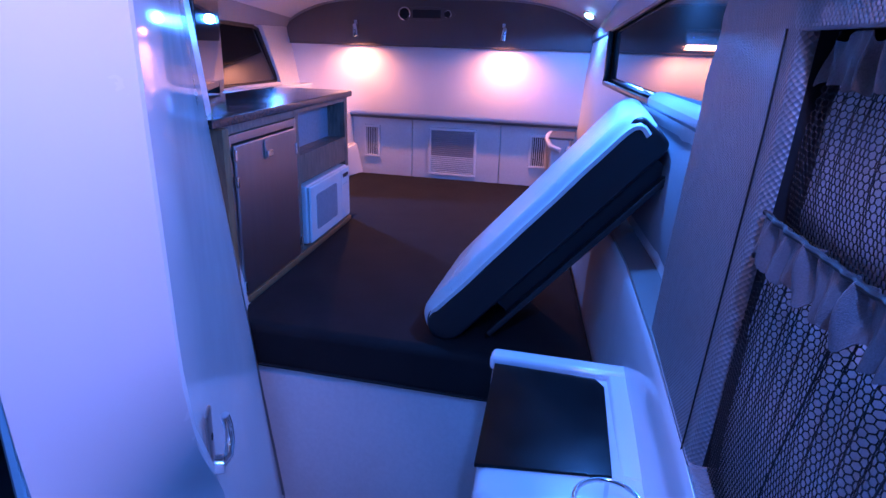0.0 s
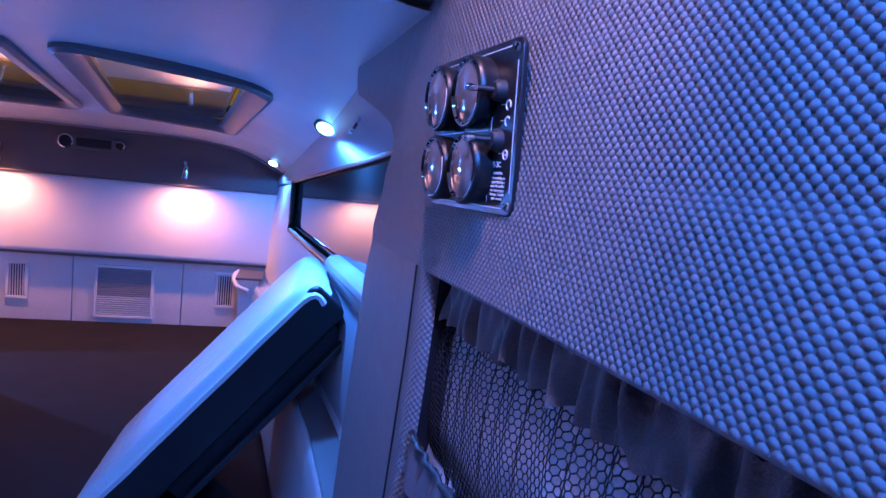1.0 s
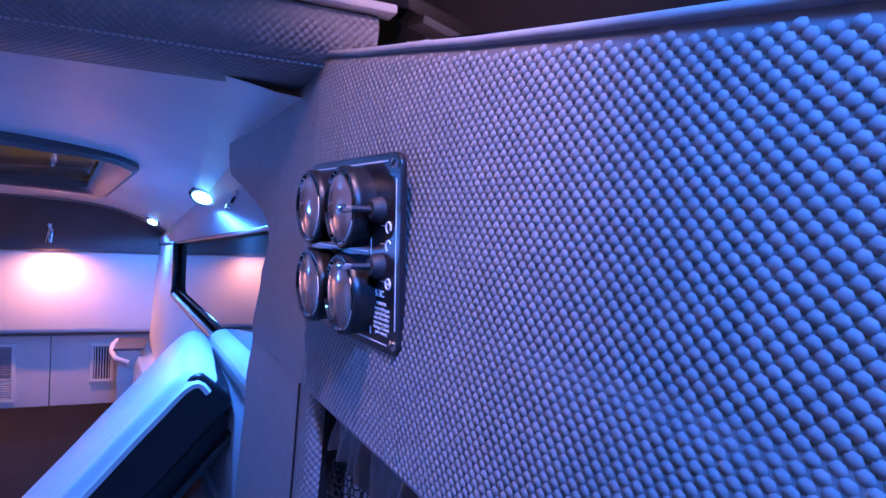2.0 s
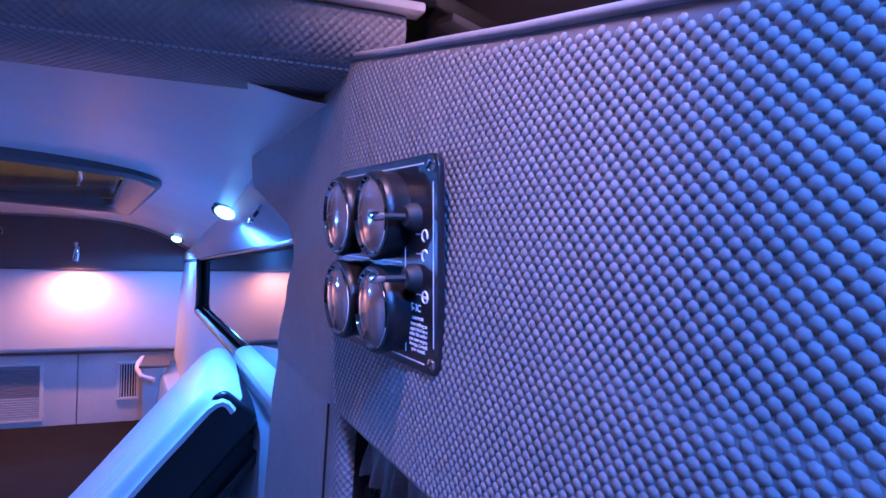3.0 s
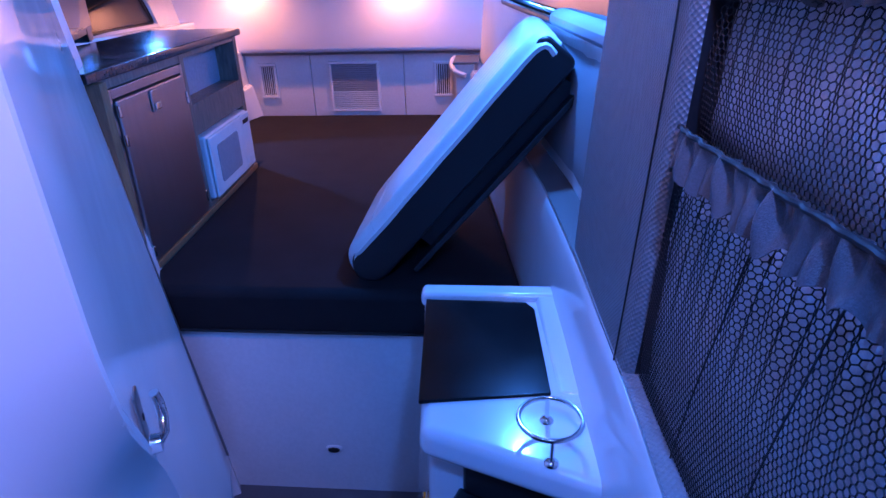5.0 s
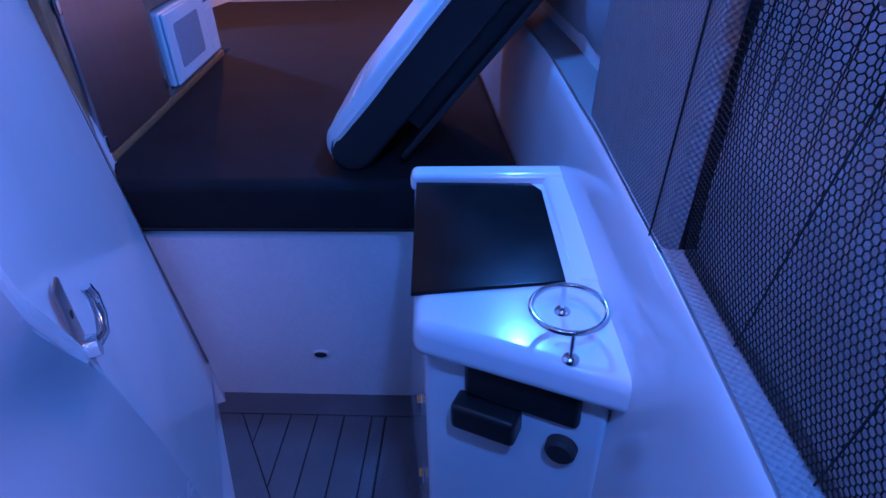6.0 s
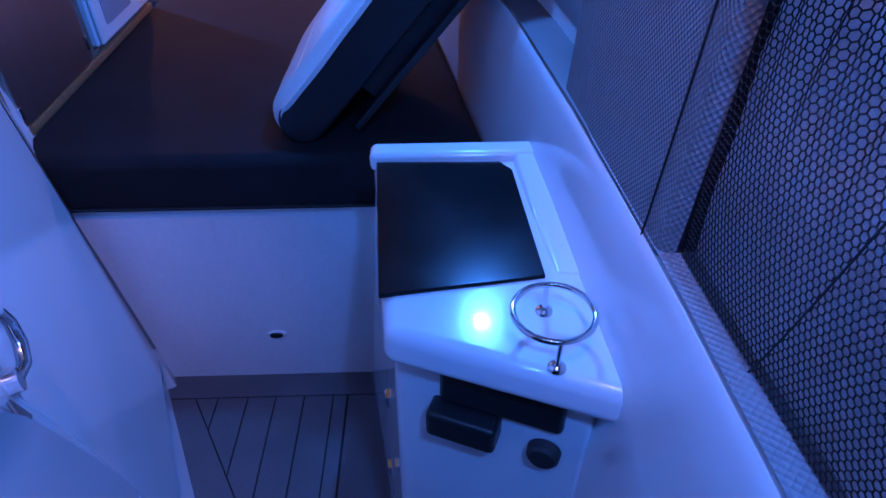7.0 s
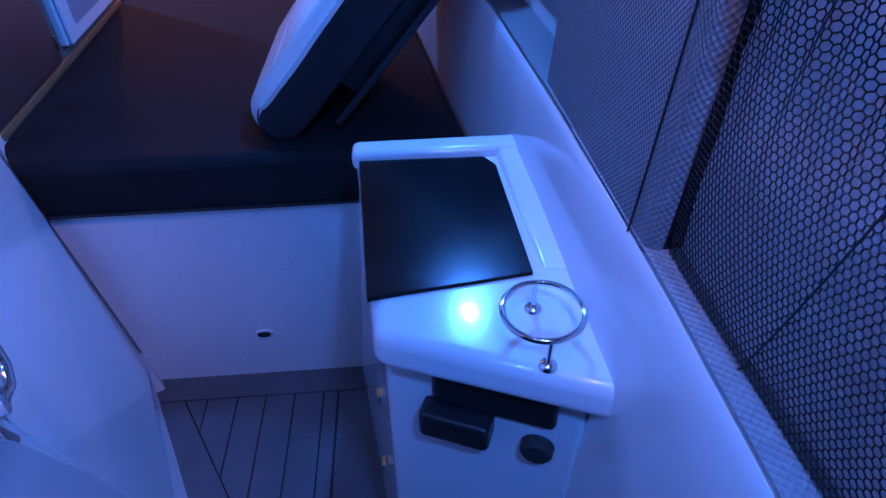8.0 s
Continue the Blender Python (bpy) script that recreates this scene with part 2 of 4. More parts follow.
def tube(points, radius, sides=10, closed=False):
    b = bmesh.new()
    pts = [Vector(p) for p in points]
    n = len(pts)
    rings, up = [], None
    for i, p in enumerate(pts):
        q0 = pts[i - 1] if (i or closed) else pts[0]
        q1 = pts[(i + 1) % n] if (i < n - 1 or closed) else pts[-1]
        t = (q1 - q0).normalized()
        if up is None:
            up = t.orthogonal().normalized()
        up = (up - t * up.dot(t)).normalized()
        side = t.cross(up)
        rings.append([b.verts.new(p + radius * (math.cos(2 * math.pi * k / sides) * up + math.sin(2 * math.pi * k / sides) * side)) for k in range(sides)])
    for i in range(n if closed else n - 1):
        r0, r1 = rings[i], rings[(i + 1) % n]
        if closed and i == n - 1:
            off = min(range(sides), key=lambda k: (r1[k].co - r0[0].co).length)
            r1 = r1[off:] + r1[:off]
        for k in range(sides):
            b.faces.new((r0[k], r0[(k + 1) % sides], r1[(k + 1) % sides], r1[k]))
    if not closed:
        b.faces.new(rings[0][::-1]), b.faces.new(rings[-1])
    bmesh.ops.recalc_face_normals(b, faces=b.faces)
    return b


def lathe(profile, sides=28, bm=None):
    """A turned solid about z from rows of (radius, height)."""
    b = bmesh.new()
    rings = []
    for r, z in profile:
        rings.append([b.verts.new((r * math.cos(2 * math.pi * k / sides), r * math.sin(2 * math.pi * k / sides), z)) for k in range(sides)] if r > 1e-6 else [b.verts.new((0, 0, z))])
    for a, c in zip(rings, rings[1:]):
        for k in range(sides):
            j = (k + 1) % sides
            f = [a[k % len(a)], a[j % len(a)], c[j % len(c)], c[k % len(c)]]
            f = list(dict.fromkeys(f))
            if len(f) > 2:
                b.faces.new(f)
    for ring, flip in ((rings[0], True), (rings[-1], False)):
        if len(ring) > 1:
            b.faces.new(ring[::-1] if flip else ring)
    bmesh.ops.recalc_face_normals(b, faces=b.faces)
    return joined(bm, b)


def sheet(us, vs, at, uv=None, thick=0.0):
    """A grid over us and vs with points from at(u, v); uv(u, v) fills the UV map; thick gives it depth against its normal."""
    b = bmesh.new()
    layer = b.loops.layers.uv.new("UVMap")
    grid = [[b.verts.new(at(u, v)) for v in vs] for u in us]
    keep = {}
    for i, u in enumerate(us):
        for j, v in enumerate(vs):
            keep[grid[i][j]] = uv(u, v) if uv else (u, v)
    for i in range(len(us) - 1):
        for j in range(len(vs) - 1):
            f = b.faces.new((grid[i][j], grid[i + 1][j], grid[i + 1][j + 1], grid[i][j + 1]))
            for l in f.loops:
                l[layer].uv = keep[l.vert]
    if thick:
        b.normal_update()
        top = b.faces[:]
        rim = [e for e in b.edges if len(e.link_faces) == 1]
        low = {v: b.verts.new(v.co - v.normal * thick) for v in b.verts[:]}
        for f in top:
            b.faces.new([low[v] for v in reversed(f.verts)])
        for e in rim:
            v, w = e.verts
            b.faces.new((v, w, low[w], low[v]))
        bmesh.ops.recalc_face_normals(b, faces=b.faces)
    return b


def steps(a, b, n):
    return [a + (b - a) * i / n for i in range(n + 1)]


# ---- the plan ----
SIDE = [(-1.0, 0.356), (0.46, 0.356), (0.665, 0.352), (1.02, 0.334), (1.43, 0.303), (2.17, 0.207), (3.50, 0.035)]
WALL_Y, BED_Z, BOARD_Y = 3.465, 0.724, 1.434


def side_x(y):
    """The top edge of the lower liner, at 1 m height."""
    return lerp(SIDE, y)


def ceiling_z(x, y):
    edge = lerp([(0.7, 1.790), (1.1, 1.757), (1.6, 1.690), (3.1, 1.580), (3.5, 1.553)], y)
    crown = lerp([(0.7, 1.838), (3.5, 1.693)], y)
    mid = -0.70
    u = min(1.0, abs(x - mid) / (lerp([(0.7, 1.06), (1.6, 1.03), (3.5, 0.86)], y)))
    return edge + (crown - edge) * (1 - u ** 4.5)


# floor: grey boards with dark caulked seams
floor = thing("floor", "grey non-skid cabin sole with dark caulked seams", "floor", kind="structure")
part("floor_base", plate([(-0.75, 0.2), (0.2, 0.2), (0.2, 1.47), (-0.75, 1.47)], -0.04, -0.004), GROOVE, floor, "black caulk under the boards")
HX0, HX1, HY1 = -0.515, -0.098, 1.352


def diag(y):
    return -0.515 + (HY1 - y) * 0.60


part("border_board", plate([(-0.72, HY1 + 0.004), (0.15, HY1 + 0.004), (0.15, 1.46), (-0.72, 1.46)], -0.02, 0.0, 0.001), DECK, floor)
part("border_board", plate([(HX1 + 0.004, 0.22), (0.15, 0.22), (0.15, HY1), (HX1 + 0.004, HY1)], -0.02, 0.0, 0.001), DECK, floor)
part("border_board", plate([(-0.72, 0.45), (diag(0.45) - 0.004, 0.45), (HX0 - 0.004, HY1), (-0.72, HY1)], -0.02, 0.0, 0.001), DECK, floor)
SEAMS = [HX0, -0.455, -0.373, -0.296, -0.217, -0.137, HX1]
for a, b in zip(SEAMS, SEAMS[1:]):
    a, b = a + (0.0 if a == HX0 else 0.002), b - 0.002
    ya, yb = HY1 - max(0.0, (a + 0.515) / 0.60), HY1 - (b + 0.515) / 0.60
    low = 0.24
    if yb > low:
        shape = [(a, ya), (b, yb), (b, HY1)] if a == HX0 else [(a, ya), (b, yb), (b, HY1), (a, HY1)]
    else:
        shape = [(a, max(low, ya)), (b, low), (b, HY1), (a, HY1)]
    part("plank", plate(shape, -0.02, 0.0, 0.001), DECK, floor)

# riser under the berth
riser = thing("wall_berth", "white berth front panel", "wall", kind="structure")
part("panel", box(-0.78, 0.30, BOARD_Y, BOARD_Y + 0.03, -0.03, 0.578, 0.006), GEL_SATIN, riser)
part("berth_deck", plate([(-1.45, 1.46), (0.28, 1.46), (0.02, 3.46), (-1.45, 3.46)], 0.53, 0.576), GEL_SATIN, riser)
plug = thing("drain_plug", "small dark oval latch in a white ring", "latch", m=pose(-0.279, BOARD_Y - 0.001, 0.168, 90) @ Matrix.Diagonal((1.25, 0.62, 1, 1)))
part("ring", lathe([(0.0, 0.0), (0.021, 0.0), (0.021, 0.004), (0.017, 0.007), (0.0, 0.007)]), GEL, plug)
part("catch", lathe([(0.0, 0.0065), (0.015, 0.0065), (0.014, 0.010), (0.0, 0.010)]), PLASTIC, plug, "dark catch")

# mattress: black, one piece, following the berth
outline = [(-0.715, 1.405), (0.262, 1.405), (0.268, 1.46), (0.175, 2.17), (0.03, 3.20), (0.0, 3.445), (-1.185, 3.445), (-1.185, 2.56), (-0.822, 2.53), (-0.755, 1.50)]
mat_bm = plate(outline, 0.580, BED_Z, 0.028, 3)
bed = thing("mattress", "black cloth berth mattress with slight creases", "mattress")
part("cover", mat_bm, BLACK_CLOTH, bed)
piping = [(x, y, 0.602) for x, y in [(-0.713, 1.4035), (0.26, 1.4035)]]
part("piping", tube([(x, y - 0.002, z) for x, y, z in piping], 0.003, 8), LEATHER_DARK, bed)

# bow bulkhead: lower panels with vents, padded middle, taupe valance above
bow = thing("wall_bow", "white panelled bow bulkhead behind the berth", "wall", kind="structure")
part("backing", box(-1.75, 0.40, WALL_Y + 0.03, WALL_Y + 0.08, 0.5, 1.85), GEL_SATIN, bow)
for x0, x1 in ((-1.50, -0.826), (-0.822, -0.306), (-0.302, 0.16)):
    part("panel", box(x0, x1, WALL_Y, WALL_Y + 0.028, 0.60, 1.075, 0.003), GEL_SATIN, bow)


def vent(name, x0, x1, z0, z1, slats, upright, label):
    ob = thing(name, label, "vent", "vents in the bow bulkhead", m=pose((x0 + x1) / 2, WALL_Y, (z0 + z1) / 2))
    w, h, f = x1 - x0, z1 - z0, 0.016
    fr = None
    for a in ((-w / 2, w / 2, h / 2 - f, h / 2), (-w / 2, w / 2, -h / 2, f - h / 2), (-w / 2, f - w / 2, f - h / 2, h / 2 - f), (w / 2 - f, w / 2, f - h / 2, h / 2 - f)):
        fr = box(a[0], a[1], -0.010, 0.002, a[2], a[3], 0.003, bm=fr)
    part("frame", fr, GEL, ob)
    part("backing", box(f - w / 2, w / 2 - f, -0.003, 0.001, f - h / 2, h / 2 - f), PLASTIC if upright else SCREEN_GREY, ob, "dark backing")
    iw, ih = w - 2 * f, h - 2 * f
    for i in range(slats):
        c = (i + 0.5) / slats - 0.5
        if upright:
            part("slat", box(c * iw - 0.0022, c * iw + 0.0022, -0.0085, -0.002, -ih / 2, ih / 2), GEL_SATIN, ob)
        else:
            bm = box(-iw / 2, iw / 2, -0.0085, -0.002, c * ih - 0.0030, c * ih + 0.0030)
            bmesh.ops.rotate(bm, verts=bm.verts, cent=(0, -0.005, c * ih), matrix=Matrix.Rotation(radians(25), 3, "X"))
            part("slat", bm, GEL_SATIN if i < 9 else GREY_PAD, ob)


vent("wall_vent", -1.120, -1.020, 0.815, 1.005, 6, True, "white louvred air vent in the bow bulkhead")
vent("wall_vent", -0.140, -0.038, 0.815, 1.005, 6, True, "white louvred air vent with dark slots")
vent("air_conditioner_grille", -0.722, -0.440, 0.735, 1.012, 22, False, "wide grey air-conditioner grille with white slats along its foot")


def bow_top(x):
    return ceiling_z(x, WALL_Y) + 0.004


pad = thing("wall_pad", "white upholstered pad along the bow bulkhead", "wall pad")
pad_profile = [(0.0, 1.062), (-0.030, 1.062), (-0.046, 1.070), (-0.052, 1.085), (-0.052, 1.2), (-0.050, 1.38), (-0.044, 1.458), (0.0, 1.460)]
part("upholstery", sheet(steps(-1.62, 0.19, 24), list(range(len(pad_profile))), lambda x, i: (x, WALL_Y + pad_profile[i][0], pad_profile[i][1])), PAD_WHITE, pad)
# dark strip stands in for the shadow line below the pad
part("shade_strip", box(-1.62, 0.17, WALL_Y - 0.034, WALL_Y, 1.050, 1.064, 0.004), TAUPE, pad, "taupe strip drawn as the shadow line under the pad")
valance = thing("valance", "taupe vinyl valance with an arched top", "valance")
part("face", sheet(steps(-1.70, 0.27, 40), steps(0, 1, 6), lambda x, v: (x, WALL_Y - 0.062 - 0.012 * math.sin(v * math.pi), 1.452 + (bow_top(x) - 1.452) * v), thick=0.03), TAUPE, valance)
part("piping", tube([(x, WALL_Y - 0.066, bow_top(x) - 0.004) for x in steps(-1.58, 0.17, 40)], 0.006, 8), GREY_PAD, valance, "grey piping along the arch")
part("lower_piping", tube([(x, WALL_Y - 0.064, 1.453) for x in steps(-1.58, 0.17, 8)], 0.005, 8), TAUPE, valance)

# reading lamps
for i, (lx, ly, lz) in enumerate(READING):
    lamp = thing("reading_lamp", "small chrome swivel reading lamp on the taupe valance", "lamp", "reading lamps", m=pose(lx, ly, lz))
    part("bracket", box(-0.010, 0.010, 0.020, 0.062, 0.010, 0.055, 0.004), CHROME, lamp)
    part("stem", tube([(0, 0.03, 0.03), (0, 0.01, 0.028), (0.004, 0.0, 0.018)], 0.006, 8), CHROME, lamp)
    shade = part("shade", lathe([(0.0, 0.036), (0.011, 0.034), (0.015, 0.018), (0.017, -0.028), (0.016, -0.030), (0.013, -0.024), (0.0, -0.022)], 20), CHROME, lamp, m=pose(0.006, -0.002, 0.0, 0, 8 if i else -6, 0))
    part("bulb", lathe([(0.0, -0.0255), (0.0105, -0.0255), (0.009, -0.029), (0.0, -0.030)], 16), BULB_GLOW, shade, "glowing warm lens")
# oval fitting in the middle of the valance
clock = thing("valance_speaker", "dark oval fitting with two chrome-rimmed dials on the valance", "speaker", m=pose(-0.735, WALL_Y - 0.073, 1.617, 90))
part("plate", plate([(0.165 * math.cos(a), 0.036 * math.sin(a)) for a in [2 * math.pi * k / 32 for k in range(32)]], 0.0, 0.008, 0.003), TAUPE, clock)
for cx, r in ((-0.115, 0.034), (0.125, 0.020)):
    dial = part("dial", lathe([(0.0, 0.006), (r, 0.006), (r, 0.013), (r * 0.85, 0.016), (r * 0.8, 0.012), (0.0, 0.012)], 24), CHROME, clock, m=pose(cx, 0, 0))
    part("face", lathe([(0.0, 0.0115), (r * 0.78, 0.0115), (r * 0.78, 0.0135), (0.0, 0.0135)], 24), PANEL_BLACK, dial)
part("bar", box(-0.070, 0.085, -0.022, 0.022, 0.006, 0.012, 0.004), PLASTIC, clock, "black middle panel")

# roof hatches with deep padded frames, let into the ceiling
H_NEAR, H_FAR, H_W, H_SHIFTS = 1.46, 2.58, 0.452, (0.0, -0.522)


def hatch_x(y, dx):
    return -0.266 + dx - 0.165 * (y - H_NEAR)


ceil_bm = sheet(steps(-1.85, 0.42, 92), steps(0.78, 3.53, 84), lambda x, y: (x, y, ceiling_z(x, y)))
gone = []
for f in ceil_bm.faces:
    c = f.calc_center_median()
    if any(H_NEAR + 0.03 < c.y < H_FAR - 0.03 and hatch_x(c.y, dx) + 0.028 < c.x < hatch_x(c.y, dx) + H_W - 0.028 for dx in H_SHIFTS):
        gone.append(f)
bmesh.ops.delete(ceil_bm, geom=gone, context="FACES")
ceiling = solid("ceiling", ceil_bm, LINING, "white cambered cabin ceiling lining", "ceiling", kind="structure")


def hatch(dx, label):
    near, far, w = H_NEAR, H_FAR, H_W
    ob = thing("roof_hatch", label, "hatch", "roof hatches")

    def zb(x, y):
        return ceiling_z(x, y) - 0.018

    ring_out, ring_in = [], []
    for s, grow in ((ring_out, 0.0), (ring_in, -0.056)):
        for px, py in rounded(w + 2 * grow, far - near + 2 * grow, 0.07 + grow * 0.6, 5):
            y = (near + far) / 2 + py
            s.append((hatch_x(y, dx) + w / 2 + px, y))
    bm = bmesh.new()
    rows = [[(x, y, zb(x, y) + 0.05) for x, y in ring_out], [(x, y, zb(x, y) + 0.008) for x, y in ring_out]]
    mid = [((a[0] * 0.80 + b[0] * 0.20), (a[1] * 0.80 + b[1] * 0.20)) for a, b in zip(ring_out, ring_in)]
    mid2 = [((a[0] * 0.35 + b[0] * 0.65), (a[1] * 0.35 + b[1] * 0.65)) for a, b in zip(ring_out, ring_in)]
    rows += [[(x, y, zb(x, y)) for x, y in mid], [(x, y, zb(x, y) + 0.004) for x, y in mid2], [(x, y, zb(x, y) + 0.02) for x, y in ring_in], [(x, y, zb(x, y) + 0.044) for x, y in ring_in]]
    rings = [[bm.verts.new(q) for q in r] for r in rows]
    for a, b in zip(rings, rings[1:]):
        for k in range(len(a)):
            j = (k + 1) % len(a)
            bm.faces.new((a[k], a[j], b[j], b[k]))
    bmesh.ops.recalc_face_normals(bm, faces=bm.faces)
    part("frame", bm, FRAME_GREY, ob)
    cx, cy = sum(q[0] for q in ring_in) / len(ring_in), sum(q[1] for q in ring_in) / len(ring_in)
    z0 = zb(cx, cy) + 0.040
    part("glass", prism([(x, y, z0 - 0.060 * (y - cy)) for x, y in ring_in], [(x, y, z0 + 0.010 - 0.060 * (y - cy)) for x, y in ring_in]), GLASS_OLIVE, ob, "olive-tinted glass pane")


hatch(0.0, "grey-framed roof hatch with an olive glass pane")
hatch(-0.522, "grey-framed roof hatch with an olive glass pane")

# amber night glow of the harbour beyond the hatches
solid("backdrop", box(-1.30, 0.36, 1.30, 3.20, 1.862, 1.872), emitter("harbour_night_glow", (0.17, 0.10, 0.010), 1.0), "amber harbour glow in the night sky", "sky", kind="structure")

# downlights
for (lx, ly, lz), watts, lamp_aim, cone in DOWNLIGHTS:
    z = ceiling_z(lx, ly)
    side = 1 if lx > -0.7 else -1
    aim = Vector((-0.30 * side, -0.55, -0.80)).to_track_quat("Z", "Y").to_matrix().to_4x4()
    dl = thing("downlight", "round chrome LED downlight glowing blue in the ceiling", "light", "ceiling downlights", m=Matrix.Translation((lx, ly, z - 0.010)) @ aim)
    part("bezel", lathe([(0.022, -0.016), (0.028, -0.012), (0.030, 0.0), (0.028, 0.003), (0.023, 0.004)], 28), CHROME, dl)
    part("lens", lathe([(0.0, -0.001), (0.023, -0.001), (0.021, 0.005), (0.012, 0.009), (0.0, 0.010)], 24), LED_GLOW, dl, "glowing blue-white lens")


# ---- starboard side of the cabin ----
def side_wall(name, edge, sign, y0, y1, label):
    """Liner, ledge, backrest pad, window band and header along one side; edge(y): the liner's top edge."""
    ob = thing(name, label, "wall", kind="structure")
    ys = steps(y0, y1, 30)
    liner = [(-0.045, -0.03), (-0.034, 0.55), (-0.030, 0.73), (-0.012, 0.93), (-0.004, 0.985), (0.004, 0.999), (0.015, 1.002), (0.068, 1.002)]
    part("liner", sheet(ys, list(range(len(liner))), lambda y, i: (edge(y) + sign * liner[i][0], y, liner[i][1])), GEL, ob)
    return ob


def win_top(y):
    return lerp([(1.0, 1.665), (2.74, 1.540), (3.5, 1.49)], y)


starboard = side_wall("wall_starboard", side_x, 1, -0.9, 3.48, "white gelcoat cabin side liner with a narrow ledge")
WIN_Y0, WIN_Y1, SILL = 1.02, 2.74, 1.335
padx = lambda y, z: side_x(y) + 0.068 + 0.055 * (z - 1.0)
part("upper_liner", sheet(steps(0.80, 3.48, 24), [1.0, 1.1, 1.2, 1.3, SILL], lambda y, z: (padx(y, z), y, z)), GEL_SATIN, starboard)
part("end_post", sheet(steps(WIN_Y1, 3.48, 6), steps(0, 1, 5), lambda y, v: (padx(y, 1.33) + 0.02 * v, y, SILL + (win_top(y) + 0.02 - SILL) * v)), GEL_SATIN, starboard)
header = lambda y, v: (padx(y, 1.5) + 0.004 - (padx(y, 1.5) + 0.004 - lerp([(0.8, 0.352), (1.1, 0.336), (3.5, 0.165)], y)) * v + 0.012 * math.sin(math.pi * v) * -1,
                       y, win_top(y) + (ceiling_z(lerp([(0.8, 0.352), (1.1, 0.336), (3.5, 0.165)], y), y) + 0.006 - win_top(y)) * v)
head = thing("window_header", "padded grey vinyl header above the side window", "trim")
part("padding", sheet(steps(1.0, 3.47, 20), steps(0, 1, 6), header, thick=-0.02), GREY_PAD, head)
part("edge_piping", tube([header(y, 0.0) for y in steps(1.0, 3.44, 20)], 0.006, 8), PLASTIC, head, "black window seal")
win = thing("window_1", "dark mirror-like side window with a black seal", "window", kind="structure")
part("pane", sheet(steps(0.80, WIN_Y1, 12), steps(0, 1, 2), lambda y, v: (padx(y, 1.4) + 0.022, y, SILL - 0.02 + (win_top(y) + 0.02 - SILL) * v), thick=-0.006), GLASS_DARK, win)
seal = [(padx(y, 1.34) + 0.006, y, SILL) for y in steps(0.80, WIN_Y1, 10)] + [(padx(WIN_Y1, 1.4) + 0.006, WIN_Y1 + 0.004, SILL + (win_top(WIN_Y1) - SILL) * t) for t in (0.15, 0.5, 1.0)]
part("seal", tube(seal, 0.011, 8), PLASTIC, win, "black rubber seal")
part("track", tube([(padx(y, 1.4) + 0.016, y, SILL + 0.022) for y in steps(0.80, WIN_Y1 - 0.03, 10)], 0.004, 6), CHROME, win, "thin bright track")
fit_ = thing("speaker_grille", "small round chrome grille on the window header", "grille", m=Matrix.Translation(Vector(header(1.30, 0.55)) + Vector((-0.004, 0, -0.006))) @ pose(0, 0, 0, 0, -62, 0))
part("rim", lathe([(0.019, 0.0), (0.026, 0.0), (0.026, 0.006), (0.020, 0.008)], 24), CHROME, fit_)
part("disc", lathe([(0.0, 0.001), (0.0195, 0.001), (0.0195, 0.004), (0.0, 0.005)], 20), GREY_PAD, fit_)
for k in range(3):
    part("bar", box(-0.016, 0.016, -0.012 + k * 0.010, -0.009 + k * 0.010, 0.004, 0.009, 0.001), CHROME, fit_)

# backrest pad standing on the ledge, with a rounded bolster along its top
back = thing("bench_cushion", "pale grey vinyl bench cushion with a rounded bolster on the ledge", "cushion")
bx = lambda y: side_x(y) + 0.05
part("pad", sheet(steps(1.16, 1.80, 12), steps(0, 1, 8), lambda y, v: (bx(y) + 0.026 - 0.016 * math.sin(math.pi * min(1, max(0, v))) ** 0.4 + 0.02 * v, y, 1.004 + 0.33 * v), thick=-0.03), GREY_PAD, back)
bol = [(0.032 * math.cos(a), 0.024 * math.sin(a)) for a in [2 * math.pi * k / 18 for k in range(18)]]
part("bolster", prism([(bx(1.14) + 0.055 + p, 1.14, 1.346 + q) for p, q in bol], [(bx(1.78) + 0.055 + p, 1.78, 1.346 + q) for p, q in bol], 0.008), GREY_PAD, back, "rounded bolster")

part("ledge_pad", sheet(steps(0.95, 2.45, 16), steps(0, 1, 3), lambda y, v: (side_x(y) + 0.004 + 0.066 * v, y, 1.0075 + 0.002 * math.sin(math.pi * v))), TAUPE, starboard, "dark vinyl ledge cover")

# small shelf in the far corner
shelf = thing("corner_shelf", "small taupe corner shelf with a white rounded lip", "shelf")
part("board", box(-0.015, 0.11, 3.16, 3.42, 1.028, 1.040, 0.004), TAUPE, shelf)
part("lip", tube([(-0.02, 3.40, 1.03), (-0.028, 3.30, 1.028), (-0.024, 3.20, 1.02), (0.0, 3.15, 0.995), (0.05, 3.13, 0.98)], 0.012, 8), PAD_WHITE, shelf, "white rounded lip")
part("support", box(0.0, 0.09, 3.18, 3.40, 0.724, 1.028, 0.004), GEL_SATIN, shelf)

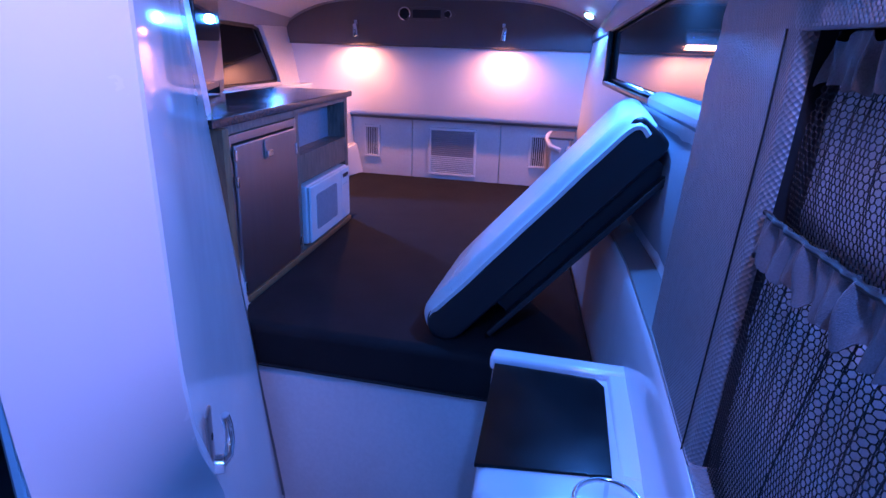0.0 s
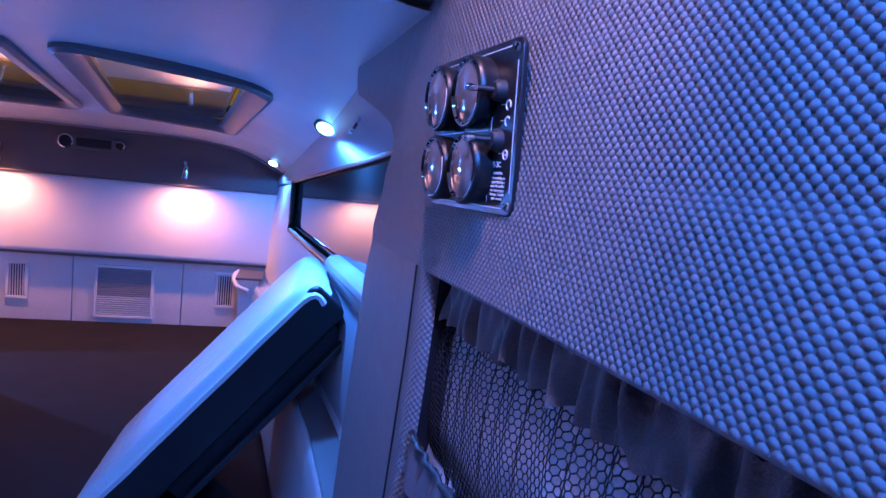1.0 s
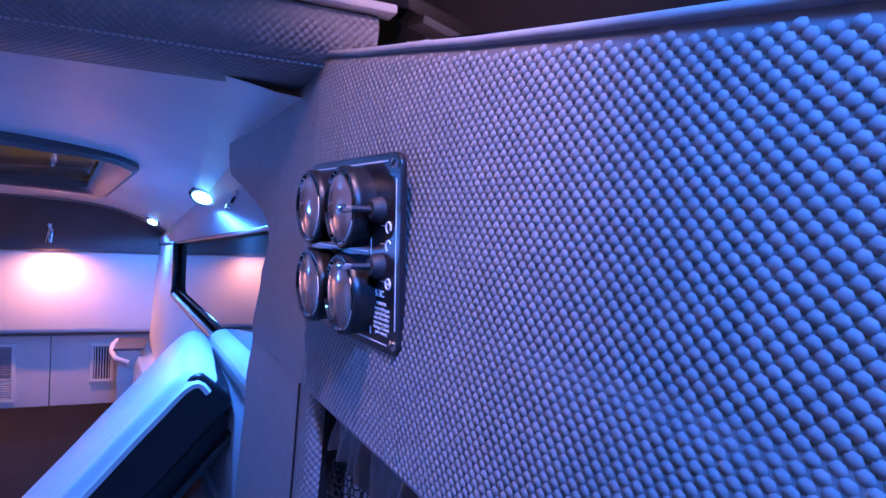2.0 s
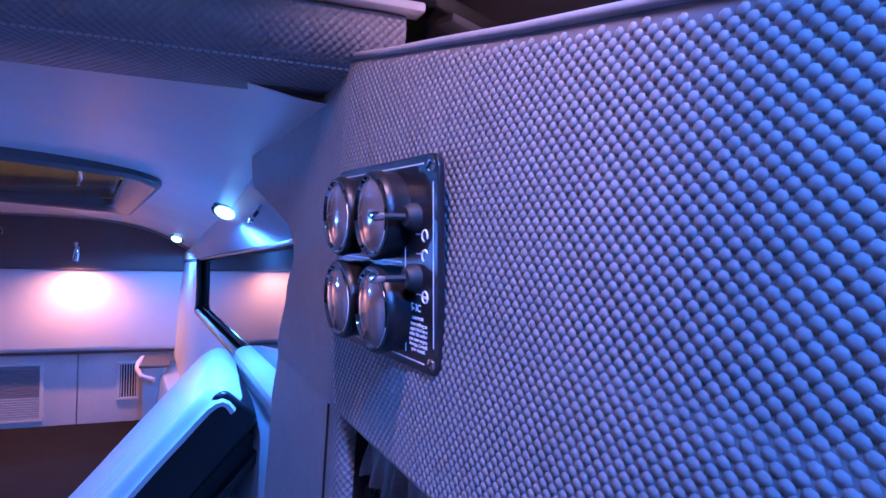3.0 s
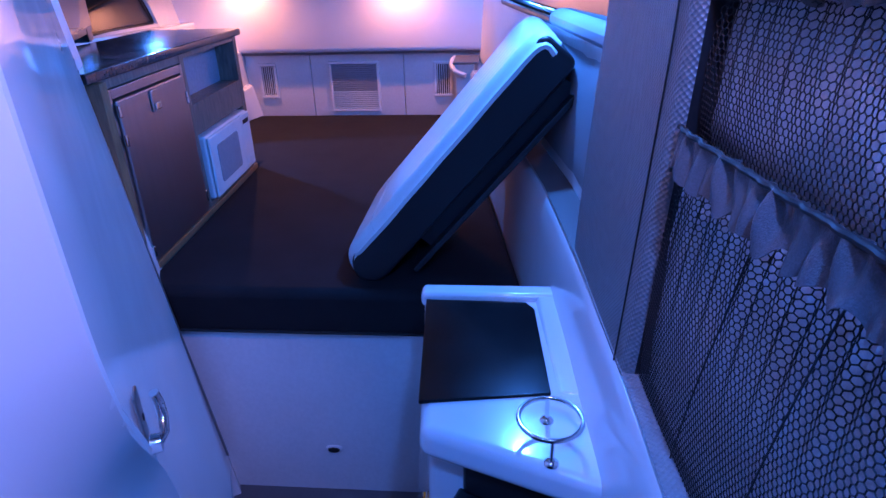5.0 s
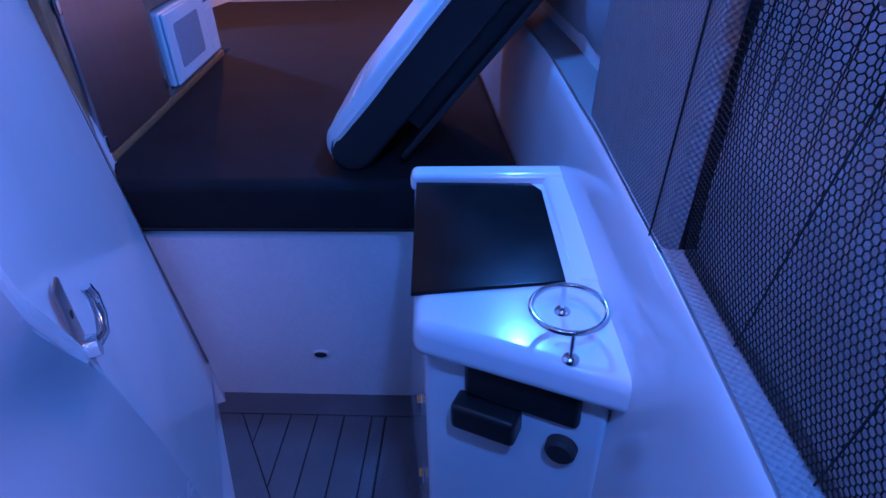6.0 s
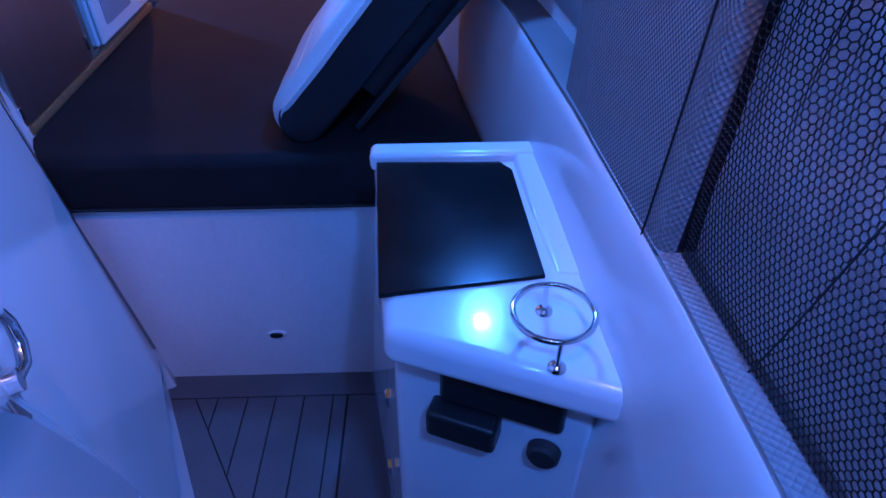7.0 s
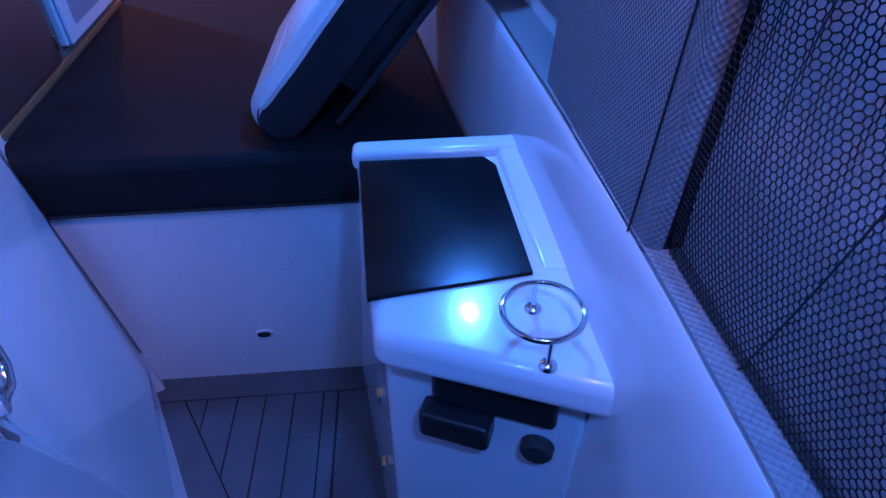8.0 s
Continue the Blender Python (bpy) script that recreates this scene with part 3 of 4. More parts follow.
# ---- port side of the cabin ----
port = thing("wall_port", "white cabin side liner and window ledge", "wall", kind="structure")
part("lower_liner", box(-1.24, -1.19, 2.49, 3.47, 0.55, 1.058, 0.004), GEL_SATIN, port)
part("side_shelf", box(-1.45, -1.19, 2.49, 3.47, 1.058, 1.074, 0.003), GEL_SATIN, port)
part("sill_front", box(-1.45, -1.43, 1.40, 3.47, 1.05, 1.215), GEL_SATIN, port)
part("ledge", box(-1.60, -1.42, 1.40, 3.47, 1.215, 1.232, 0.003), GEL, port)
part("upper_liner", sheet(steps(1.40, 3.48, 10), [1.23, 1.245], lambda y, z: (-1.50 - 0.02 * (3.4 - y), y, z), thick=0.02), GEL_SATIN, port)
part("end_post", prism([(-1.50, 3.20, 1.232), (-1.50, 3.47, 1.232), (-1.53, 3.47, 1.232), (-1.53, 3.20, 1.232)], [(-1.545, 3.10, 1.535), (-1.56, 3.47, 1.535), (-1.58, 3.47, 1.535), (-1.58, 3.10, 1.535)]), GEL_SATIN, port)
part("header", sheet(steps(1.40, 3.48, 12), steps(0, 1, 4), lambda y, v: (-1.56 + 0.03 * v - 0.02 * (3.4 - y), y, 1.525 + 0.05 * (3.4 - y) * 0.5 + (ceiling_z(-1.54, y) + 0.01 - 1.525 - 0.025 * (3.4 - y)) * v), thick=0.02), GREY_PAD, port)
part("outer_skin", box(-1.80, -1.76, 0.7, 3.5, 0.5, 1.9), GEL_SATIN, port)
win2 = thing("window_2", "dark side window behind the galley", "window", kind="structure")
part("pane", prism([(-1.525, 1.4, 1.245), (-1.525, 3.185, 1.245), (-1.535, 3.185, 1.245), (-1.535, 1.4, 1.245)], [(-1.58, 1.4, 1.60), (-1.575, 3.085, 1.525), (-1.59, 3.085, 1.525), (-1.59, 1.4, 1.60)]), GLASS_DARK, win2)
part("seal", tube([(-1.522, 1.5, 1.246), (-1.522, 3.17, 1.246), (-1.53, 3.19, 1.26), (-1.568, 3.09, 1.515), (-1.572, 3.05, 1.528), (-1.58, 1.5, 1.595)], 0.010, 8), PLASTIC, win2, "black rubber seal")

# ---- galley ----
G = pose(-0.757, 1.470, 0.0, 0, 0, 3.53)
TOP = 1.250
galley = thing("galley_unit", "taupe wood galley cabinet beside the berth", "cabinet", m=G)
D = -0.36
part("left_stile", box(D, 0.0, -0.02, 0.030, 0.55, TOP, 0.002), WOOD, galley)
part("divider", box(D, 0.0, 0.480, 0.512, 0.55, TOP, 0.002), WOOD, galley)
part("end_panel", box(D, 0.0, 0.985, 1.020, 0.55, TOP, 0.002), WOOD, galley)
part("top_rail", box(-0.03, -0.001, 0.512, 0.985, 1.232, TOP, 0.002), WOOD, galley)
part("fridge_rail", box(-0.03, -0.001, 0.030, 0.480, 1.222, TOP, 0.002), WOOD, galley)
part("middle_rail", box(-0.03, -0.001, 0.512, 0.985, 0.985, 1.086, 0.002), WOOD, galley)
part("plinth", box(-0.03, -0.001, 0.030, 0.985, 0.55, 0.716, 0.002), WOOD, galley)
part("micro_rail", box(-0.03, -0.0015, 0.512, 0.985, 0.716, 0.748, 0.002), WOOD, galley)
part("cubby_floor", box(-0.30, -0.03, 0.512, 0.985, 1.074, 1.086), WOOD, galley)
part("cubby_back", box(-0.085, -0.075, 0.512, 0.985, 1.086, 1.240), SCREEN_GREY, galley, "blue-grey cubby back")
part("kick_trim", box(-0.001, 0.010, -0.02, 1.02, 0.716, 0.736, 0.003), TRIM_WOOD, galley, "brown wood trim along the mattress")
counter = thing("worktop", "dark polished worktop on the galley", "worktop", m=G)
part("slab", box(-0.345, 0.018, -0.06, 1.036, TOP, 1.275, 0.004), STONE, counter)
fridge = thing("fridge", "stainless steel fridge built into the galley", "fridge", m=G)
fr = box(-0.3, 0.004, 0.032, 0.050, 0.722, 1.220, 0.002)
for a in ((0.462, 0.480, 0.722, 1.220), (0.050, 0.462, 1.196, 1.220), (0.050, 0.462, 0.722, 0.736)):
    fr = box(-0.3, 0.004, a[0], a[1], a[2], a[3], 0.002, bm=fr)
part("frame", fr, STEEL, fridge, "bright steel frame")
fdoor = part("door", box(-0.03, 0.010, 0.054, 0.458, 0.740, 1.192, 0.006, 3), STEEL, fridge, "brushed steel door")
part("latch", box(0.010, 0.016, 0.225, 0.275, 1.125, 1.185, 0.004), STEEL, fdoor)
part("latch_button", box(0.016, 0.021, 0.233, 0.267, 1.130, 1.150, 0.003), CHROME, fdoor)
for zz in (1.165, 1.09, 0.775):
    part("hinge", box(0.008, 0.016, 0.046, 0.060, zz - 0.016, zz + 0.016, 0.003), CHROME, fdoor)
for zz in (1.12, 0.79):
    part("catch", box(0.004, 0.013, 0.460, 0.470, zz - 0.02, zz + 0.02, 0.003), CHROME, fdoor)
mic = thing("microwave", "small white microwave with a grey door window", "microwave", m=G)
part("body", box(-0.30, 0.012, 0.528, 0.970, 0.752, 0.974, 0.010, 3), APPLIANCE, mic)
mdoor = part("door", box(0.012, 0.024, 0.532, 0.862, 0.757, 0.969, 0.006, 3), APPLIANCE, mic)
part("window", plate(rounded(0.215, 0.135, 0.012), 0.0, 0.003, 0.001), SCREEN_GREY, mdoor, "grey mesh window", m=pose(0.0235, 0.695, 0.863, 90, 0, 90))
panel = part("control_panel", box(0.012, 0.022, 0.866, 0.967, 0.757, 0.969, 0.005, 3), APPLIANCE, mic)
part("display", box(0.022, 0.0235, 0.885, 0.948, 0.932, 0.948, 0.0005), PLASTIC, panel, "dark display")
for k in range(3):
    part("button", box(0.022, 0.0240, 0.892 + 0.018 * k, 0.904 + 0.018 * k, 0.90, 0.91, 0.001), APPLIANCE, panel)
part("open_button", box(0.022, 0.0245, 0.885, 0.948, 0.77, 0.80, 0.002), APPLIANCE, panel)
socket = thing("wall_socket", "dark square socket beside the galley end", "socket", m=pose(-1.19, 2.72, 1.02))
part("plate", box(0.0, 0.010, -0.05, 0.05, -0.06, 0.06, 0.004), GEL, socket)
part("hole", box(0.009, 0.0115, -0.025, 0.025, -0.035, 0.035, 0.001), PLASTIC, socket)
fend = thing("mattress_end_cap", "white moulded corner cap by the bow bulkhead", "trim")
part("moulding", prism([(-1.20, 3.10, 0.724), (-1.11, 3.42, 0.724), (-1.20, 3.46, 0.724)], [(-1.20, 3.16, 0.86), (-1.15, 3.42, 0.90), (-1.20, 3.46, 0.90)], 0.01), GEL, fend)
tv = thing("television", "thin black television mounted over the worktop", "television", m=pose(-1.17, 2.08, 1.51, 0, 0, 24))
part("casing", box(-0.035, 0.0, -0.25, 0.225, -0.22, 0.25, 0.008), PLASTIC, tv)
part("screen", box(0.0, 0.002, -0.235, 0.21, -0.195, 0.235), GLASS_DARK, tv, "glossy black screen")
part("bracket", box(-0.05, 0.002, 0.10, 0.19, -0.245, -0.20, 0.004), PLASTIC, tv)

# ---- partition and door of the side compartment ----
P0, P1 = Vector((-0.680, 1.443, 0)), Vector((-0.261, 0.631, 0))
along = (P1 - P0).normalized()
PW = (P1 - P0).length
DOOR = Matrix.Translation(P0) @ pose(0, 0, 0, 0, 0, math.degrees(math.atan2(along.y, along.x)))
# local x runs along the partition towards the entrance, local +y faces the cabin
partition = thing("wall_partition", "glossy white compartment partition beside the cabin sole", "wall", kind="structure", m=DOOR)
LEAN = 0.13


def shear(bm, fade=None):
    """The far edge of the partition leans outboard as it rises."""
    for v in bm.verts:
        h = (v.co.z - 0.57) * LEAN * (1.0 if fade is None else max(0.0, 1 - v.co.x / fade))
        v.co.x -= h * along.x
        v.co.y += h * along.y
    return bm


NEAR = [(0.0, 0.600), (0.25, 0.665), (0.49, 0.745), (0.70, 0.825), (0.82, 0.880), (0.93, 0.930), (1.05, 1.015), (1.15, 1.045), (1.40, 1.055), (1.92, 1.060)]
part("panel", shear(box(-0.012, 0.05, -0.03, 0.0, -0.02, 1.90, 0.004)), GEL, partition)
part("skirting", prism([(-0.01, 0.0, -0.01), (0.75, 0.0, -0.01), (0.75, 0.045, -0.01), (-0.01, 0.045, -0.01)], [(-0.01, 0.0, 0.11), (0.75, 0.0, 0.11), (0.75, 0.006, 0.11), (-0.01, 0.006, 0.11)], 0.004), GEL, partition, "moulded skirting")
part("closing_panel", shear(box(-0.14, -0.012, -0.028, -0.004, 0.5, 1.90)), GEL_SATIN, partition)
door = thing("door_1", "glossy white compartment door with a lever handle", "door", kind="structure", m=DOOR)
part("leaf", shear(sheet(steps(0, 1, 12), steps(0.125, 1.88, 40), lambda s, z: (0.058 + (lerp(NEAR, z) - 0.058) * s, 0.004, z), thick=-0.03), PW), DOOR_WHITE, door)
part("rim", tube([(lerp(NEAR, z) - 0.016, 0.004, z) for z in steps(0.13, 1.88, 40)], 0.009, 8), DOOR_WHITE, door, "rounded white rim")
part("hinge_strip", shear(box(0.0495, 0.0585, 0.0, 0.008, 0.16, 1.86, 0.002)), STEEL, door, "steel piano hinge")
for k in range(9):
    z = 1.10 + 0.026 * k
    h = (z - 0.57) * LEAN
    part("screw", lathe([(0.0, 0.0), (0.0055, 0.0), (0.0045, 0.004), (0.0, 0.005)], 10), CHROME, door, m=pose(0.047 - h * along.x, 0.004 + h * along.y, z, -90))
part("gap", shear(box(0.0425, 0.0488, 0.0, 0.0036, 0.16, 1.86)), PLASTIC, door, "dark shadow gap")
HX = PW + 0.030
lever = part("handle", box(HX - 0.066, HX - 0.034, 0.006, 0.011, 0.850, 1.000, 0.003), STEEL, door, "steel lever handle")
part("lever", tube([(HX - 0.050, 0.010, 0.912), (HX - 0.054, 0.022, 0.913), (HX - 0.064, 0.028, 0.916), (HX - 0.082, 0.029, 0.928), (HX - 0.092, 0.027, 0.948), (HX - 0.088, 0.024, 0.966)], 0.007, 10), CHROME, lever)
part("hub", lathe([(0.0, 0.0), (0.014, 0.0), (0.013, 0.014), (0.0, 0.016)], 18), CHROME, lever, m=pose(HX - 0.050, 0.010, 0.912, -90))
part("latch_plate", box(HX - 0.054, HX - 0.046, 0.0095, 0.0125, 0.955, 0.963, 0.001), PLASTIC, lever)
trim = thing("trim_galley", "brown wood corner trim between door and galley", "trim", kind="structure")
part("strip", box(-0.766, -0.728, 1.440, 1.470, 0.56, 1.248, 0.003), TRIM_WOOD, trim)

# entrance panel beside the camera
entry = thing("door_2", "glossy white folded entrance door leaf", "door", kind="structure")
E1 = Vector((-0.262, 0.392, 0))


def leaf(s, z):
    a = P0 + along * (lerp(NEAR, z) + 0.004)
    return (a.x + (E1.x - a.x) * s, a.y + (E1.y - a.y) * s - 0.012 * math.sin(math.pi * s), z)


part("leaf", sheet(steps(0, 1, 16), steps(0.02, 1.90, 40), leaf, thick=0.03), LEAF_WHITE, entry)
part("edge_moulding", tube([leaf(0.0, z) for z in steps(0.05, 1.88, 40)], 0.0065, 8), GEL, entry, "rounded edge moulding")
part("aft_edge", tube([leaf(1.0, z) for z in steps(0.05, 1.88, 10)], 0.008, 8), GEL, entry)

# ---- starboard entrance panel: embossed vinyl, pilaster, pockets, engine panel ----
POCKET_Y, POCKET_Z0, POCKET_Z1 = 0.722, 0.992, 1.500


def wall_x(y, z):
    base = lerp([(0.9, 0.352), (1.0, 0.362), (1.5, 0.398), (1.6, 0.402), (1.7, 0.407), (1.9, 0.413)], z)
    lean = lerp([(1.0, 0.045), (1.4, 0.08), (1.5, 0.10), (1.6, 0.16)], z)
    return base - lean * (y - 0.545)


def panel_top(y):
    return lerp([(-0.9, 1.60), (0.0, 1.695), (0.39, 1.756), (0.487, 1.772), (0.545, 1.783), (0.638, 1.799), (0.72, 1.815), (0.78, 1.835), (1.2, 1.86)], y)


def fore_edge(z):
    return lerp([(0.98, 1.085), (1.2, 1.06), (1.44, 1.02), (1.52, 0.965), (1.58, 0.885), (1.63, 0.852), (1.66, 0.865), (1.69, 0.96), (1.72, 1.075), (1.75, 1.09), (1.9, 1.09)], z)


entrance = thing("wall_entrance", "grey embossed vinyl entrance panel with a padded pilaster", "wall", kind="structure")


def low_band(v, z):
    y = POCKET_Y + (fore_edge(z) - POCKET_Y) * v
    return (wall_x(y, z), y, z)


def high_band(y, v):
    z = POCKET_Z1 + (panel_top(y) - POCKET_Z1) * v
    return (wall_x(y, z), y, z)


def fore_band(v, w):
    z = POCKET_Z1 + (1.86 - POCKET_Z1) * w
    y = POCKET_Y + (fore_edge(z) - POCKET_Y) * v
    return (wall_x(y, z), y, z)


part("pilaster", sheet(steps(0, 1, 14), steps(POCKET_Z0 - 0.005, POCKET_Z1, 24), low_band, lambda v, z: (POCKET_Y + 0.36 * v, z)), WEAVE_FINE, entrance)
part("pilaster_head", sheet(steps(0, 1, 14), steps(0, 1, 30), fore_band, lambda v, w: (POCKET_Y + 0.36 * v, POCKET_Z1 + 0.354 * w)), WEAVE_FINE, entrance)
# darkened ground sheet paints the shade between the raised pillows
part("panel", sheet(steps(-0.9, POCKET_Y, 40), steps(0, 1, 14), high_band, lambda y, v: (y, v)), WEAVE_SHADED, entrance)
part("fore_return", sheet(steps(0.97, 1.86, 50), steps(0, 1, 3), lambda z, v: (wall_x(fore_edge(z), z) + 0.16 * v, fore_edge(z) + 0.012 * math.sin(v * math.pi), z)), WEAVE_PLAIN, entrance)
# recess behind the pockets
def recess_roll(z, v):
    """The pilaster's vinyl rolls round its edge into the recess."""
    a = v * math.pi / 2
    return (wall_x(POCKET_Y, z) + 0.015 * (1 - math.cos(a)), POCKET_Y - 0.015 * math.sin(a), z)


part("recess_roll", sheet(steps(POCKET_Z0 - 0.01, POCKET_Z1, 12), steps(0, 1, 6), recess_roll, lambda z, v: (POCKET_Y - 0.023 * v, z)), WEAVE_FINE, entrance, "vinyl rolled round the recess edge")
# side, top and back are black: the recess's deep shade put into the colour
part("recess_end", sheet(steps(POCKET_Z0 - 0.01, POCKET_Z1, 8), steps(0, 1, 3), lambda z, v: (wall_x(POCKET_Y, z) + 0.015 + 0.070 * v, POCKET_Y - 0.015, z)), PLASTIC, entrance, "recess side coloured black for its deep shade")
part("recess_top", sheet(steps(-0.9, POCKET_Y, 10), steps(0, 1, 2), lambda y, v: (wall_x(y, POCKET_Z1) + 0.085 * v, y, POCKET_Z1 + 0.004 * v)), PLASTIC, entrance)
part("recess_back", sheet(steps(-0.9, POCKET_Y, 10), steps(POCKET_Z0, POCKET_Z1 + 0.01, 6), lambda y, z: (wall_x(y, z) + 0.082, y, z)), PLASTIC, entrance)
part("sill", sheet(steps(-0.9, 1.10, 30), steps(0, 1, 5), lambda y, v: (side_x(y) + 0.004 + 0.075 * v, y, 1.006 - 0.002 * v + 0.004 * math.sin(v * math.pi)), lambda y, v: (y, 0.08 * v)), WEAVE, entrance, "embossed vinyl sill")
# seams
part("edge_piping", tube([(wall_x(y, POCKET_Z1) + 0.003, y, POCKET_Z1) for y in steps(-0.9, POCKET_Y, 30)], 0.0030, 8), WEAVE_PLAIN, entrance)
part("seam", tube([(wall_x(POCKET_Y + 0.028, z) - 0.0005, POCKET_Y + 0.028 - 0.004 * math.sin((z - 1) * 5), z) for z in steps(POCKET_Z0, POCKET_Z1, 16)], 0.0013, 6), PLASTIC, entrance, "dark stitched seam")
part("top_roll", tube([high_band(y, 1.0) for y in steps(-0.9, 0.72, 40)], 0.003, 10), WEAVE_PLAIN, entrance)


# raised pillows of the embossed vinyl near the entrance
def pillows(name, parent, y0, y1, z0f, z1f, at, pitch, row, ru, rv, high, mat, label):
    ring = [(math.cos(2 * math.pi * k / 8), math.sin(2 * math.pi * k / 8)) for k in range(8)]
    verts, faces = [], []
    ny = int((y1 - y0) / pitch)
    for i in range(ny):
        ya = y0 + (i + 0.5) * pitch
        lo, hi = z0f(ya), z1f(ya)
        for j in range(int(math.ceil(lo / row)), int(hi / row)):
            y, z = ya + (0.5 * pitch if j % 2 else 0.0), j * row
            x, n = at(y, z)
            base = len(verts)
            for rr, hh in ((1.0, 0.0), (0.72, 0.72)):
                for c, s in ring:
                    verts.append((x - high * hh, y + ru * rr * c, z + rv * rr * s))
            verts.append((x - high, y, z))
            for k in range(8):
                q = (k + 1) % 8
                faces.append((base + q, base + k, base + 8 + k, base + 8 + q))
                faces.append((base + 8 + q, base + 8 + k, base + 16))
    me = bpy.data.meshes.new(name)
    me.from_pydata(verts, [], faces)
    me.materials.append(mat)
    me.polygons.foreach_set("use_smooth", [True] * len(me.polygons))
    ob = new(name, me)
    ob.parent = parent
    return tagged(ob, label, kind="stuff")


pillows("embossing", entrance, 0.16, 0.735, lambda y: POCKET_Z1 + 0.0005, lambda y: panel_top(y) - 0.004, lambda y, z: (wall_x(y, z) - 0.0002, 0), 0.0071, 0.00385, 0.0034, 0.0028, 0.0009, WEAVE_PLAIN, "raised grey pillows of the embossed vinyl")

# engine panel with four gauges
pw, ph = 0.170, 0.138
turn = math.degrees(math.atan(0.16))
# local x runs towards the cockpit, local y up, local z out of the wall
PANEL = Matrix.Translation((wall_x(0.612, 1.641) - 0.0035, 0.612, 1.641)) @ pose(0, 0, 0, 0, 0, turn) @ Matrix(((0, 0, -1, 0), (-1, 0, 0, 0), (0, 1, 0, 0), (0, 0, 0, 1))) @ pose(0, 0, 0, 2.5, 0, 0)
ep = thing("engine_panel", "black engine instrument panel with four round gauges and two toggles", "instrument panel", m=PANEL)
part("plate", plate(rounded(pw, ph, 0.010), 0.0, 0.005, 0.0015), PANEL_BLACK, ep)


def line(x0, y0, x1, y1, w=0.0009):
    d = Vector((x1 - x0, y1 - y0))
    n = Vector((-d.y, d.x)).normalized() * w / 2
    return plate([(x0 - n.x, y0 - n.y), (x1 - n.x, y1 - n.y), (x1 + n.x, y1 + n.y), (x0 + n.x, y0 + n.y)], 0.0049, 0.0053)


hw, hh = pw / 2 - 0.006, ph / 2 - 0.006
cut = 0.041
for seg in ((-hw, hh, hw - 0.012, hh), (hw, hh - 0.012, hw, 0.012 - hh), (-hw, -hh, hw - 0.012, -hh), (-hw, -hh, -hw, hh), (cut, hh - 0.012, cut, 0.004 - hh), (-hw, 0.0, cut - 0.006, 0.0)):
    part("printed_line", line(*seg), WHITE_INK, ep)
for gx in (-0.046, 0.0205):
    for gy in (0.0315, -0.0325):
        g = part("gauge", lathe([(0.0, 0.004), (0.0295, 0.004), (0.0295, 0.012), (0.0305, 0.016), (0.0305, 0.019), (0.0290, 0.0215), (0.0265, 0.022), (0.0258, 0.020), (0.0, 0.020)], 40), PLASTIC, ep, "black round gauge", m=pose(gx, gy, 0))
        part("lens", lathe([(0.0258, 0.0203), (0.022, 0.0222), (0.013, 0.0236), (0.0, 0.0242)], 36), material("gauge_lens", (0.20, 0.17, 0.17), 0.10, ior=1.6, coat=0.8, stain=0.25, stain_size=40.0, rough_var=0.05), g, "clear domed lens over a pale dial")
        part("bezel", lathe([(0.0250, 0.0200), (0.0266, 0.0226), (0.0273, 0.0220), (0.0262, 0.0200)], 40), CHROME, g, "thin bright bezel")
for ty in (0.0300, -0.0090):
    t = part("toggle", lathe([(0.0, 0.004), (0.0125, 0.004), (0.0120, 0.011), (0.0085, 0.015), (0.0, 0.015)], 20), RUBBER, ep, "rubber-booted toggle switch", m=pose(0.0565, ty, 0) @ Matrix.Diagonal((0.72, 0.72, 0.9, 1)))
    part("stalk", tube([(0, 0, 0.012), (-0.004, 0.0005, 0.034)], 0.0032, 8), RUBBER, t)
    part("tip", lathe([(0.0, 0.0), (0.004, 0.0), (0.0045, 0.006), (0.003, 0.010), (0.0, 0.011)], 12), CHROME, t, m=pose(-0.0035, 0.0005, 0.030))
for sx, sy in ((hw - 0.002, hh - 0.002), (hw - 0.002, 0.002 - hh)):
    s = part("screw", lathe([(0.0, 0.004), (0.0042, 0.004), (0.0036, 0.0066), (0.0, 0.0072)], 14), CHROME, ep, m=pose(sx, sy, 0))
    part("slot", box(-0.0035, 0.0035, -0.0006, 0.0006, 0.0070, 0.0078), PLASTIC, s, m=pose(0, 0, 0, 0, 0, 35))


def words(text, x, y, size, align="CENTER"):
    cu = bpy.data.curves.new("lettering", "FONT")
    cu.body, cu.size, cu.align_x, cu.align_y, cu.extrude, cu.space_line = text, size, align, "CENTER", 0.0002, 0.92
    tmp = new("lettering", cu)
    bpy.context.view_layer.update()
    me = bpy.data.meshes.new_from_object(tmp.evaluated_get(bpy.context.evaluated_depsgraph_get()))
    bpy.data.objects.remove(tmp)
    me.materials.clear()
    me.materials.append(WHITE_INK)
    ob = new("lettering", me)
    ob.parent, ob.matrix_basis = ep, pose(x, y, 0.0053)
    return tagged(ob, "white printed lettering")


words("S-3C", 0.0560, -0.0285, 0.0068)
words("CAUTION:", 0.0590, -0.0352, 0.0032)
words("Overcranking an\nengine that has a\nwater lift muffler\ncan cause engine\ndamage. Consult\nyour manual.", 0.0590, -0.0472, 0.0036)
